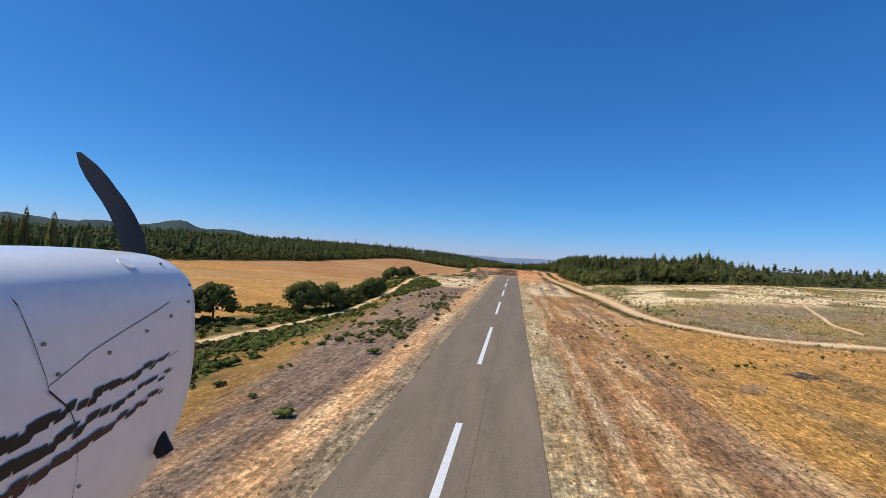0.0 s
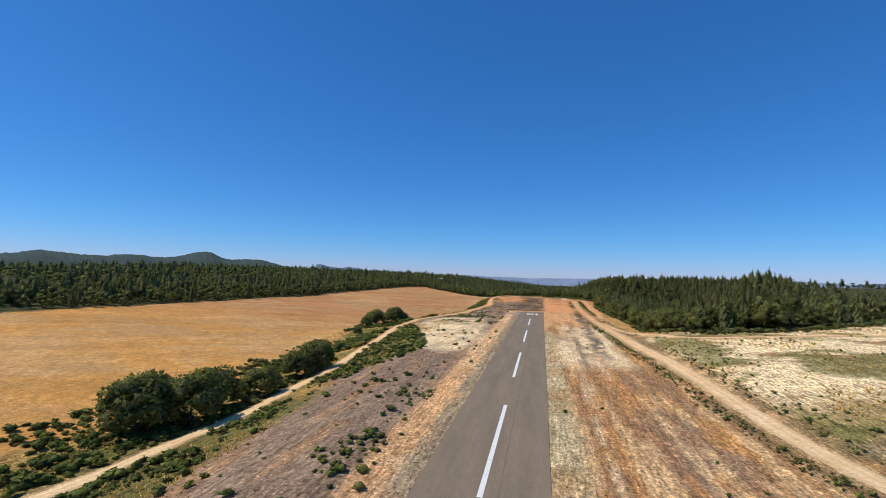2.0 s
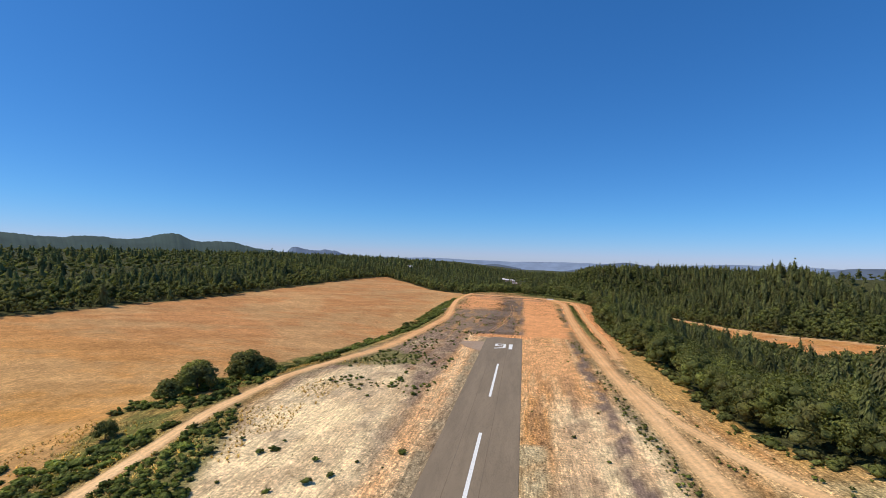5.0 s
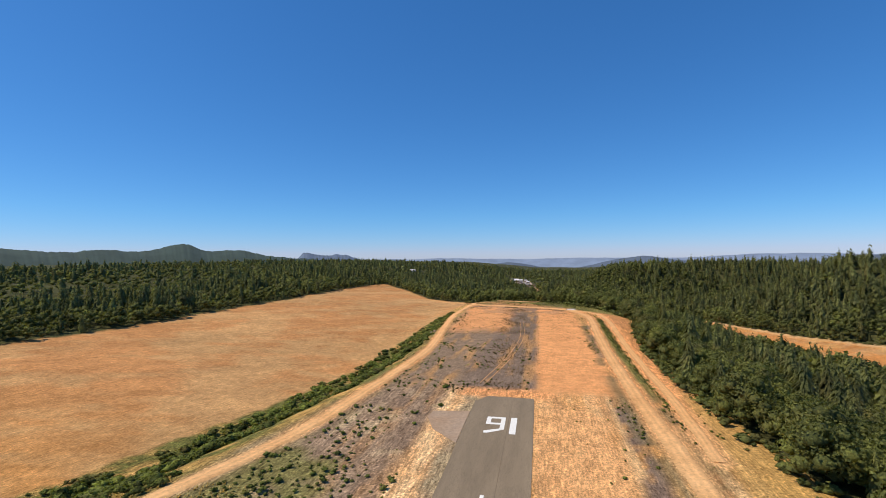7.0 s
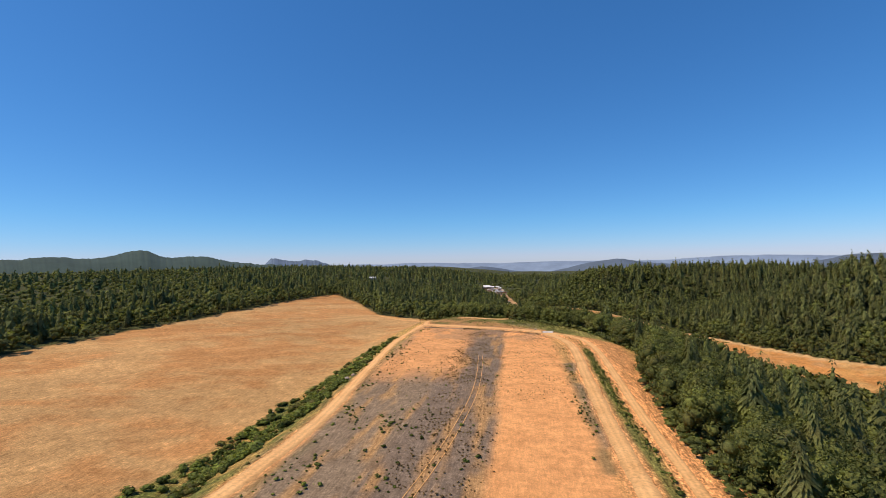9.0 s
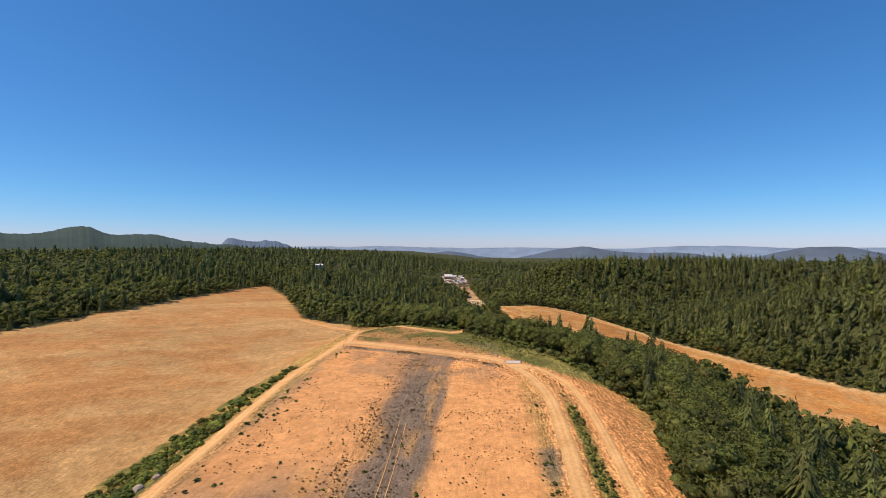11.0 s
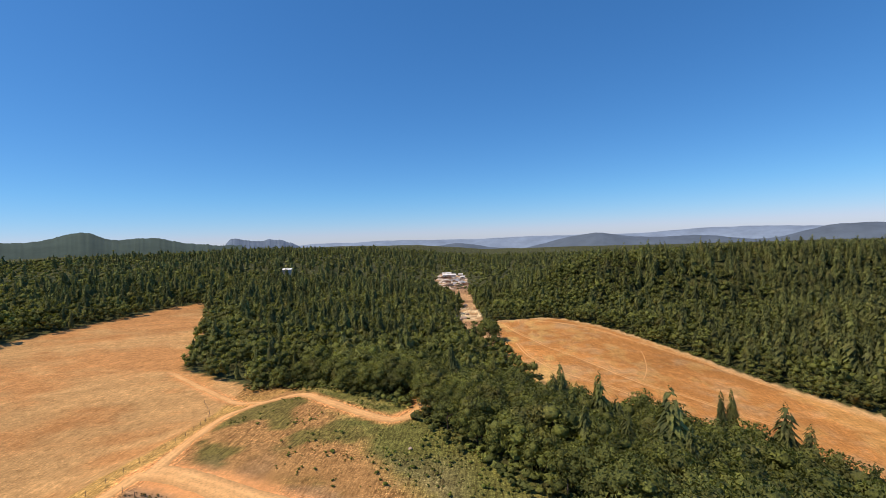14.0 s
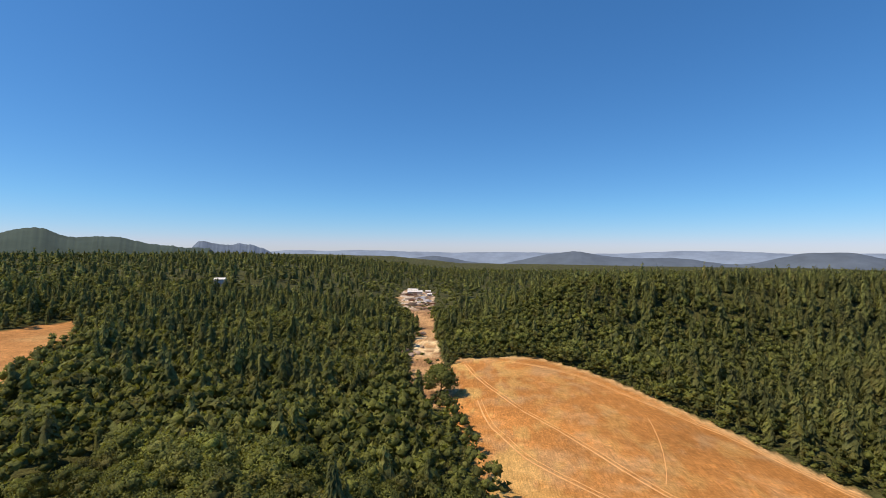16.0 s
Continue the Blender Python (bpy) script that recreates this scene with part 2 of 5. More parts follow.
GROUND = ground_material()
DIRT_ROAD = dirt_road_material()
ASPHALT = asphalt_material()
PAINT = paint_material()
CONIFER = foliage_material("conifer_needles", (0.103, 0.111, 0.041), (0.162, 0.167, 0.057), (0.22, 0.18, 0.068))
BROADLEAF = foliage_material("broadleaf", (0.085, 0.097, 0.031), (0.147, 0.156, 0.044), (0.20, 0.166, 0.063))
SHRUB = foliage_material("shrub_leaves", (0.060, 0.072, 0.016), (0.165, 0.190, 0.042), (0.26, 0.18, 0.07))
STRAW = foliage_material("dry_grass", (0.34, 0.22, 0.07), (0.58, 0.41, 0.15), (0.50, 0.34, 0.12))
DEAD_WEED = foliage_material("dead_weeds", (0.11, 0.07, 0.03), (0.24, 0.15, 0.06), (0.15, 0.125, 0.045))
PAD_SOIL = soil_material("pad_soil", (0.40, 0.28, 0.18))
JOINT = soil_material("sealed_joint", (0.185, 0.14, 0.092))
BARK = soil_material("bark", (0.11, 0.08, 0.06))

# ---- the lie of the land ----
RIGHT_ROAD = spline([(100, 84), (76, 95), (58, 107), (52, 116), (47, 128), (44, 150), (43, 180), (42, 205), (40, 230), (38.5, 252), (37.2, 285), (35.4, 330),
                     (34.8, 365), (34.6, 400), (34.8, 435), (35.5, 465), (36.6, 500), (38.5, 540), (37.5, 562), (34, 578), (28, 592)], 3)
LEFT_ROAD = spline([(-75, 40), (-69, 70), (-63, 100), (-58.5, 118), (-56.5, 144), (-55, 165), (-53.5, 185), (-55, 205), (-56.3, 222), (-57.5, 245), (-59.5, 270), (-59, 290), (-54, 315), (-46.5, 338), (-41, 365),
                    (-38, 400), (-36.2, 440), (-38.5, 475), (-42, 505), (-46, 545), (-47, 585), (-44, 622)], 3)
CROSS_ROAD = spline([(-44, 622), (-34, 620), (-19, 614), (0, 607), (17, 600), (28, 592), (36, 584)], 3)
LOOP_ROAD = spline([(-42, 622), (-45, 640), (-47, 655), (-43, 670), (-34, 676), (-21, 667), (-8, 657), (4, 650), (9, 656), (10, 668), (9, 682)], 3)
FIELD_TRACK = spline([(-43, 672), (-55, 676), (-75, 690), (-100, 706)], 3)
BENCH_TRACK = spline([(41, 352), (43, 385), (43.6, 425), (44.4, 465), (46, 500), (48, 540), (46, 568), (38, 586)], 3)
BRANCH_TRACK = spline([(38, 318), (40.5, 295), (45.5, 268), (50, 250), (57, 240), (70, 236), (92, 237), (125, 244)], 3)
ROAD_X, ROAD_Y = LEFT_ROAD[:, 0], LEFT_ROAD[:, 1]
RIGHT_FIELD = [(21, 806), (33, 872), (80, 884), (113, 852), (142, 802), (162, 748), (180, 700), (200, 655), (228, 622), (300, 575),
               (310, 545), (240, 510), (180, 520), (147, 568), (117, 625), (96, 660), (74, 680), (56, 694), (45, 726), (39, 764)]
GAP_STRIP = [(16, 796), (9, 838), (5, 900), (-3, 980), (-26, 1080), (-52, 1180), (-56, 1285), (-10, 1290), (-6, 1200), (2, 1080), (13, 960), (22, 890), (24, 868), (34, 830), (36, 812), (27, 788)]


def level(y):
    """Height of the levelled strip, which climbs gently."""
    return 0.0042 * (np.clip(y, -400, 660) - 150)


def left_edge(y):
    return np.interp(y, [0, 150, 250, 300, 345, 400, 480, 560, 620, 660, 700], [-40, -42, -47, -53, -48, -37, -36, -41, -40, -32, -10])


def right_edge(y):
    return np.interp(y, [250, 300, 340, 400, 470, 560, 590, 620, 660, 700], [90, 66, 52, 46, 48, 52, 48, 36, 14, -12])


def shoulder(y):
    """Where the levelled strip begins to fall towards the valley."""
    return np.interp(y, [0, 150, 185, 215, 245, 275, 300, 345, 400, 480, 560, 620, 660, 700], [-15, -17, -27, -37, -46, -52, -54, -48, -37, -36, -41, -40, -32, -10])


def brow(y):
    """Where it ends on the other side."""
    return np.interp(y, [0, 110, 160, 250, 285, 320, 360, 400, 470, 560, 590, 620, 660, 700], [60, 52, 33, 28, 36, 48, 47, 46, 48, 52, 48, 36, 14, -12])


def height(x, y):
    x, y = np.asarray(x, float), np.asarray(y, float)
    z0 = level(y)
    # the valley with the golden field, and the wooded rise behind it
    left = -8 - 6 * np.exp(-((y - 455) / 95) ** 2 - ((x + 75) / 60) ** 2) + 0.05 * np.clip(-80 - x, 0, 400) + 0.029 * np.clip(y - 500, 0, 380)
    north = -13 + 0.09 * np.clip(-15 - x, 0, 330) + 0.03 * np.clip(-450 - x, 0, 250) + 4 * smooth(900, 1500, y) * smooth(0, -200, x)
    left = left + (north - left) * smooth(640, 860, y)
    # the low ground and the far ridge on the other side
    right = -13 - 13 * smooth(50, 190, x) * smooth(1050, 760, y) + 34 * np.exp(-((x - 470) / 130) ** 2 - ((y - 690) / 170) ** 2)
    right = right + 35 * np.exp(-((y - 985) / 100) ** 2) * smooth(30, 140, x) * smooth(885, 970, y) + 48 * np.exp(-((x - 282) / 62) ** 2 - ((y - 742) / 80) ** 2)
    hill = 0.6 + smooth(120, 235, y) * (3.6 * smooth(26, 54, x) + 1.6 * smooth(54, 80, x)) + 2.2 * smooth(60, 150, x) + 2 * smooth(200, 420, x)
    right = hill + (right - hill) * smooth(0, 85, y - 262 - 0.62 * np.clip(x - 75, 0, 900))
    outer = left + (right - left) * smooth(-25, 35, x)
    fall = np.interp(y, [0, 180, 260], [50, 50, 34])
    rise = np.interp(y, [160, 250, 320, 420], [30, 30, 55, 62])
    flat = smooth(-1, 0, (x - shoulder(y)) / fall) * smooth(1, 0, (x - brow(y)) / rise) * smooth(745, 640, y)
    z = outer + (z0 - outer) * flat + 5.0 * np.exp(-((x + 76) / 20) ** 2 - ((y - 286) / 36) ** 2) * (1 - flat)
    # white hillside and low spoil heaps
    z = z + 1.2 * np.exp(-((x - 92) / 34) ** 2 - ((y - 165) / 70) ** 2)
    z = z + 1.2 * np.exp(-((x + 24) / 9) ** 2 - ((y - 262) / 26) ** 2)
    away = smooth(11, 30, np.abs(x))
    z = z + away * (1.3 * (fbm(x, y, 38, 5) - 0.5) + 0.5 * (fbm(x, y, 7, 9, 3) - 0.5))
    z = z + smooth(300, 1200, np.abs(x) + np.abs(y - 500) * 0.5) * 14 * (fbm(x, y, 420, 21, 3) - 0.5)
    # fall away to the wide valley past the woods
    z = z - 150 * smooth(2300, 3400, np.hypot(x, y - 500))
    return z


def forest(x, y):
    """1 where the woods stand."""
    east = (x > np.interp(y, [240, 258, 290, 330, 380, 420, 450, 487, 520, 545, 567, 584, 600, 632, 655, 668, 700], [60, 56, 54, 55, 53, 52, 53, 56, 63, 69, 63, 59, 52, 28, 11, 4, -30]))
    east &= y > np.interp(x, [50, 56, 64, 78, 95, 135, 222, 400, 800], [288, 268, 255, 252, 256, 285, 392, 470, 500])
    north = (y > np.interp(x, [-400, -240, -206, -150, -100, -56, -40, -30, -20, -7, 10], [400, 620, 888, 806, 712, 692, 694, 690, 681, 673, 665])) & (x < 10)
    west = x < np.interp(y, [100, 330, 500, 600, 700, 877], [-262, -246, -234, -222, -212, -208])
    woods = (east & (y < 2600)) | north | west | ((y > 900) & (x >= 10))
    woods &= ~inside(x, y, RIGHT_FIELD) & ~inside(x, y, GAP_STRIP)
    return woods


def gold(x, y):
    """The mown field in the valley."""
    xr = np.interp(y, [100, 130, 190, 240, 255, 280, 300, 350, 400, 450, 520, 570, 600, 650, 690], [-92, -78, -76, -78, -80, -89, -95, -91, -84, -79, -73, -65, -61, -54, -60])
    return (x < xr) & ~forest(x, y) & (y > 60)


def soil_colour(x, y):
    """Ground colours by zone: clay, lavender-grey subsoil, white rock, scrub, dry grass; haze painted on the far
    ground.
    """
    clay, pale, lavender = np.array((0.72, 0.325, 0.125)), np.array((0.72, 0.46, 0.21)), np.array((0.285, 0.196, 0.124))
    white, scrub, golden = np.array((0.90, 0.68, 0.37)), np.array((0.13, 0.13, 0.035)), np.array((0.55, 0.255, 0.070))
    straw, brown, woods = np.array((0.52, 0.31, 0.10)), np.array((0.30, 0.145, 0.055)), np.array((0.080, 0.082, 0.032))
    tan = np.array((0.62, 0.315, 0.108))
    nb, nm, ns = fbm(x, y, 60, 31), fbm(x, y, 16, 41), fbm(x, y, 5, 51, 3)
    streak = fbm(x * 5, y * 0.6, 12, 61)
    wob = 9 * (nm - 0.5)
    col = np.ones(x.shape + (3,)) * straw
    rough = np.full(x.shape, 0.85)

    def put(c, w):
        col[:] = col + (c - col) * np.clip(w, 0, 1)[..., None]

    put(brown, smooth(0.5, 0.65, nb) * 0.7)
    # beside the runway: grey subsoil on one side, tan and clay on the other
    xl, xr = left_edge(y), right_edge(y)
    rows = fbm(x * 9, y * 0.45, 14, 65, 4)
    strip = smooth(-4, 3, x - xl + wob) * (x < 0) * smooth(655, 630, y)
    put(lavender, strip)
    put(lavender * 1.3, strip * smooth(0.50, 0.60, rows) * 0.6)
    put(np.array((0.25, 0.165, 0.11)), strip * smooth(0.50, 0.42, rows) * 0.5)
    put(tan, smooth(0.52, 0.7, streak) * strip * 0.35)
    put(white * 0.85, strip * smooth(0.50, 0.60, nm * 0.5 + ns * 0.5) * smooth(280, 310, y) * smooth(395, 375, y) * 0.45)
    lane = np.interp(y, RIGHT_ROAD[:, 1], RIGHT_ROAD[:, 0])
    strip_r = (x >= 0) * smooth(6, -3, x - np.interp(y, [0, 90, 120, 600], [90, 75, 50, 42]) + wob) * smooth(640, 610, y)
    put(tan, strip_r)
    put(np.array((0.47, 0.22, 0.09)), strip_r * smooth(8, 2, np.abs(x - 19 + wob) - 3) * smooth(215, 170, y) * (0.35 + 0.6 * smooth(0.42, 0.58, nm)))
    put(np.array((0.31, 0.225, 0.155)), strip_r * smooth(6, 1, np.abs(x - 28 + wob) - 2) * smooth(0.42, 0.55, streak) * smooth(215, 170, y) * 0.85)
    put(np.array((0.46, 0.24, 0.10)), smooth(0.50, 0.62, streak) * strip_r * 0.6)
    put(np.array((0.74, 0.49, 0.24)), smooth(0.53, 0.62, rows) * strip_r * 0.75)
    put(np.array((0.32, 0.185, 0.09)), smooth(0.47, 0.39, rows) * strip_r * 0.6)
    put(np.array((0.62, 0.325, 0.085)), strip_r * smooth(24, 34, x + wob) * smooth(130, 90, y) * (0.6 + 0.4 * smooth(0.40, 0.54, nm)))
    put(np.array((0.27, 0.175, 0.075)), strip_r * smooth(27, 38, x + wob) * smooth(110, 70, y) * smooth(0.54, 0.64, fbm(x, y, 11, 79)) * 0.7)
    # the bladed patch of white subsoil, and its ruts
    bare = smooth(1.25, 0.75, np.abs(x - 22 - 3 * smooth(230, 290, y) + wob * 0.4) / 10) * smooth(186, 212, y + wob) * smooth(308, 284, y + wob)
    put(np.array((0.80, 0.55, 0.30)), bare * 0.8)
    put(white * 1.05, bare * smooth(0.42, 0.54, nm * 0.4 + ns * 0.2 + streak * 0.4))
    put(np.array((0.30, 0.21, 0.13)), bare * smooth(0.44, 0.35, fbm(x * 2.2, y * 0.9, 9, 173)) * 0.5)
    put(np.array((0.25, 0.17, 0.105)), smooth(1.5, 0.5, np.abs(x - np.interp(y, [190, 225, 257, 290, 330], [18.4, 18.9, 19.3, 19.9, 20.6]) + 0.8 * (ns - 0.5))) * smooth(185, 200, y) * smooth(335, 315, y) * smooth(0.34, 0.46, nm) * 0.8)
    put(np.array((0.72, 0.52, 0.30)), smooth(1.0, 0.3, np.abs(x - np.interp(y, [60, 130, 200, 260], [14.2, 15.4, 16.3, 16.6]))) * (y < 240) * 0.7 * smooth(0.4, 0.5, ns))
    put(np.array((0.80, 0.42, 0.175)), (x > 7) * smooth(28, 23, x + wob * 0.4) * smooth(278, 325, y + wob) * (y < 395) * (0.45 + 0.5 * smooth(0.40, 0.52, nm)))
    # clay shoulder on one edge, pale gravel and dry grass on the other
    put(np.array((0.80, 0.455, 0.20)), smooth(2.2, 0, np.abs(x + 12.4 - wob * 0.2) - np.interp(y, [0, 90, 160], [0.9, 1.2, 2.3])) * (y < 400) * (0.74 + 0.3 * smooth(0.35, 0.6, nm)))
    put(np.array((0.86, 0.58, 0.30)), smooth(0.47, 0.58, rows * 0.6 + ns * 0.4) * smooth(2.2, 0, np.abs(x + 12.4 - wob * 0.2) - np.interp(y, [0, 90, 160], [0.9, 1.2, 2.3])) * (y < 400) * 0.7)
    put(np.array((0.40, 0.30, 0.17)), smooth(1.2, 0.2, np.abs(x + 9.0) - 1.1) * (y < 388) * (0.5 + 0.5 * smooth(0.4, 0.55, ns)))
    put(np.array((0.50, 0.385, 0.20)), smooth(2.2, 0, np.abs(x - 9.4) - 1.5 + wob * 0.25) * (y < 268) * (0.55 + 0.45 * smooth(0.40, 0.54, ns)))
    put(np.array((0.72, 0.56, 0.31)), smooth(0.50, 0.60, ns * 0.6 + rows * 0.4) * smooth(2.2, 0, np.abs(x - 9.4) - 1.5) * (y < 268) * 0.6)
    # dry grass on the near bank
    verge = smooth(0, -5, x - np.interp(y, [0, 30, 60, 100, 140], [-19, -22, -28, -34, -42]) + wob * 0.5) * smooth(-62, -52, x) * smooth(160, 115, y)
    put(np.array((0.40, 0.225, 0.065)), verge)
    put(np.array((0.30, 0.165, 0.06)), verge * smooth(0.52, 0.60, fbm(x, y, 12, 181)) * 0.7)
    put(np.array((0.15, 0.145, 0.04)), np.maximum(verge * smooth(0.50, 0.57, nm) * smooth(-32, -38, x), smooth(-38, -43, x + wob * 0.4) * smooth(50, 75, y) * smooth(170, 150, y) * (x > -62)) * 0.9)
    # white dome of subsoil beside the dirt road
    dome = smooth(1.2, 0.7, np.abs(x - np.interp(y, [200, 245, 280, 316], [-24, -29.5, -35, -36]) + wob * 0.4) / np.interp(y, [200, 212, 245, 280, 316, 330], [1, 7, 14, 17, 10, 1])) * smooth(198, 212, y) * smooth(330, 318, y)
    put(np.array((0.74, 0.53, 0.29)), dome)
    put(white * 1.05, dome * smooth(0.42, 0.55, nm * 0.4 + ns * 0.3 + rows * 0.3))
    put(np.array((0.40, 0.30, 0.20)), dome * smooth(0.44, 0.36, fbm(x * 1.6 + y * 0.3, y * 0.8, 11, 187)) * 0.4)
    # green bank below the dome
    lush = smooth(1.5, -1.5, x - np.interp(y, [160, 172, 184, 200, 215, 250, 275, 285], [-52, -46, -39, -33, -31.5, -43, -54, -58]) + wob * 0.5) * (x > np.interp(y, ROAD_Y, ROAD_X) + 2.5) * smooth(160, 172, y) * smooth(285, 278, y)
    put(np.array((0.20, 0.19, 0.055)), lush * 0.9)
    patch = smooth(6, 2, np.abs(y - 335 - 0.3 * (x + 30) + wob) - 9 * smooth(-12, -34, x)) * smooth(-14, -19, x) * (x > np.interp(y, ROAD_Y, ROAD_X) + 3)
    put(np.array((0.19, 0.175, 0.055)), patch * smooth(0.40, 0.52, nm) * 0.9)
    # white, gullied hillside past the road
    slope = smooth(3, 9, x - lane + wob * 0.3)
    rocky = slope * smooth(8, -14, y - 258 - 0.62 * np.clip(x - 85, 0, 900)) * smooth(145, 172, y + wob - 0.10 * (x - 60))
    gully = fbm(x * 0.35 + y * 1.1, (x * 0.9 - y * 0.3) * 0.4, 6, 81)
    put(np.array((0.58, 0.42, 0.22)), rocky)
    put(white * 1.08, rocky * smooth(0.38, 0.50, gully * 0.7 + nm * 0.3))
    put(brown, rocky * smooth(0.42, 0.36, gully) * 0.6)
    put(np.array((0.20, 0.19, 0.055)), rocky * smooth(0.54, 0.60, fbm(x, y, 18, 95) + 0.06 * smooth(222, 245, y)) * 0.8)
    grass = slope * smooth(175, 150, y + wob - 0.10 * (x - 60)) * smooth(70, 95, y)
    put(np.array((0.36, 0.265, 0.105)), grass * (0.6 + 0.4 * smooth(0.4, 0.55, ns)))
    put(np.array((0.19, 0.185, 0.05)), grass * smooth(0.48, 0.57, nm) * 0.8)
    put(np.array((0.40, 0.28, 0.17)), grass * smooth(0.54, 0.62, nb) * 0.6)
    # past the runway's end
    end = smooth(386, 396, y) * smooth(640, 612, y)
    put(lavender, end * smooth(-4, 3, x - xl) * smooth(1.5, -1.5, x - 8 + wob * 0.3))
    put(np.array((0.235, 0.165, 0.115)), end * smooth(-16, -12, x + wob * 0.5) * smooth(1.5, -1.5, x - 8 + wob * 0.3))
    put(tan, end * smooth(-4, 3, x - xl) * smooth(1.5, -1.5, x - 8) * smooth(0.5, 0.68, streak) * 0.6)
    put(clay * 1.12, end * smooth(-1.5, 1.5, x - 8 + wob * 0.3) * smooth(4, -2, x - 31 + wob * 0.3))
    put(clay * 1.12, end * smooth(5, -4, np.abs(x + 24 + wob * 0.6) - 15) * smooth(480, 510, y + wob * 2) * 0.9)
    put(clay * 1.1, end * smooth(558, 592, y + wob) * smooth(-4, 3, x - xl) * smooth(4, -4, x - 46) * (1 - 0.8 * smooth(3, -1, np.abs(x + 1 + wob) - 9) * smooth(603, 596, y)) * (0.4 + 0.6 * smooth(0.4, 0.5, nm)))
    put(clay * 1.12, smooth(2, -2, np.abs(y - 389 + wob * 0.4) - 4) * smooth(4, -2, np.abs(x) - 12) * 0.9)
    put(tan, end * smooth(29, 33, x) * smooth(50, 44, x) * 0.9)
    put(lavender, end * smooth(29, 33, x) * smooth(40, 36, x) * smooth(0.45, 0.6, nm) * smooth(560, 520, y))
    put(clay * 0.85, smooth(37, 43, x) * smooth(1, -6, x - right_edge(y) - 12) * smooth(330, 400, y) * smooth(600, 575, y) * 0.9)
    put(straw * 1.05, smooth(40, 43, x) * smooth(70, 60, x) * smooth(280, 310, y) * smooth(420, 380, y) * 0.8)
    put(np.array((0.24, 0.165, 0.115)), smooth(3.2, 1.0, np.abs(x - np.interp(y, [200, 300, 340, 600], [26, 27, 28.5, 30]) + wob * 0.4)) * smooth(180, 240, y) * smooth(390, 375, y) * smooth(0.35, 0.5, ns))
    # scrubby banks
    bank = smooth(4, -4, x - np.where(y < 340, np.interp(y, ROAD_Y, ROAD_X), xl) + 2 + wob) * smooth(-104, -92, x) * smooth(20, 60, y) * smooth(600, 560, y)
    put(scrub * 1.15, bank * smooth(0.36, 0.5, nm))
    put(straw * 0.9, bank * smooth(0.55, 0.66, nm) * 0.8)
    # past the far cross road
    beyond = smooth(0, 5, y - np.interp(x, [-44, 0, 28, 60], [626, 611, 597, 560]) ) * (~forest(x, y))
    put(np.array((0.43, 0.225, 0.085)), beyond * smooth(-46, -42, x) * (x < 60))
    put(np.array((0.245, 0.215, 0.065)), beyond * smooth(-46, -42, x) * smooth(-9, 3, x + 0.72 * (y - 640) + wob * 0.6) * (x < 66) * 0.95)
    put(scrub, beyond * smooth(-46, -42, x) * (x < 60) * smooth(0.46, 0.56, nm) * 0.8)
    # low weedy berm on the near side of the cross road
    berm = smooth(3.4, 1.2, np.abs(y - np.interp(x, [-44, -34, -19, 0, 17, 28], [613, 612, 606, 599.5, 592, 585]) + wob * 0.3)) * smooth(-46, -42, x) * smooth(27, 22, x)
    put(np.array((0.27, 0.185, 0.115)), berm * smooth(0.36, 0.5, nm) * 0.9)
    put(lavender * 0.95, end * smooth(0.50, 0.58, fbm(x * 1.4 + y * 0.5, y * 1.2, 15, 191)) * smooth(555, 575, y) * smooth(-38, -30, x) * smooth(30, 20, x) * 0.4)
    # fields and woods
    g = gold(x, y)
    near_gold = smooth(420, 230, y)[..., None]
    base = np.array((0.54, 0.255, 0.095)) * (1 - near_gold) + np.array((0.64, 0.32, 0.085)) * near_gold
    fieldc = base * (0.88 + 0.24 * nb)[..., None] + (np.array((0.60, 0.37, 0.16)) - base) * (smooth(0.42, 0.62, fbm(x, y * 0.8, 34, 101) * 0.6 + fbm(x * 0.5 + y * 0.4, y - x * 0.4, 8, 103) * 0.4) * 0.6)[..., None]
    drill = 0.95 + 0.10 * vnoise((x * 0.55 + y * 0.85), 0 * x, 3.0, 7)
    swath = fbm((x * 0.75 + y * 0.66) * 0.2, (x * 0.66 - y * 0.75) * 1.3, 11, 109)
    fieldc = fieldc * (drill * (0.93 + 0.14 * smooth(0.35, 0.65, swath)))[..., None]
    col[g] = fieldc[g]
    rf = inside(x, y, RIGHT_FIELD)
    fr = np.array((0.55, 0.235, 0.070)) * (0.75 + 0.5 * nb)[..., None] + (np.array((0.60, 0.40, 0.19)) - golden) * (smooth(0.45, 0.7, nm * 0.5 + ns * 0.5) * 0.55)[..., None]
    swath = fbm((x * 0.64 - y * 0.77) * 0.22, (x * 0.77 + y * 0.64) * 1.6, 9, 107)
    fr = fr * (0.92 + 0.18 * smooth(0.35, 0.65, swath))[..., None]
    fr = fr + (np.array((0.66, 0.40, 0.14)) - fr) * (smooth(0.53, 0.62, fbm(x * 1.3 - y * 0.4, y * 0.8 + x * 0.5, 10, 211)) * (0.35 + 0.5 * smooth(72, 45, x)))[..., None]
    rim = np.full(x.shape, 99.0)
    rim[rf] = line_distance(x[rf], y[rf], RIGHT_FIELD[1:11])
    fr = fr + (np.array((0.70, 0.45, 0.22)) - fr) * (smooth(6.5, 2.0, rim + 5 * (nm - 0.5)) * 0.8)[..., None]
    col[rf] = fr[rf]
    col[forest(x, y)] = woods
    # bluish haze painted into the colour of the farthest ground
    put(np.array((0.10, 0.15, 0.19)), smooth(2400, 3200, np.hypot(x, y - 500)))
    gs = inside(x, y, GAP_STRIP)
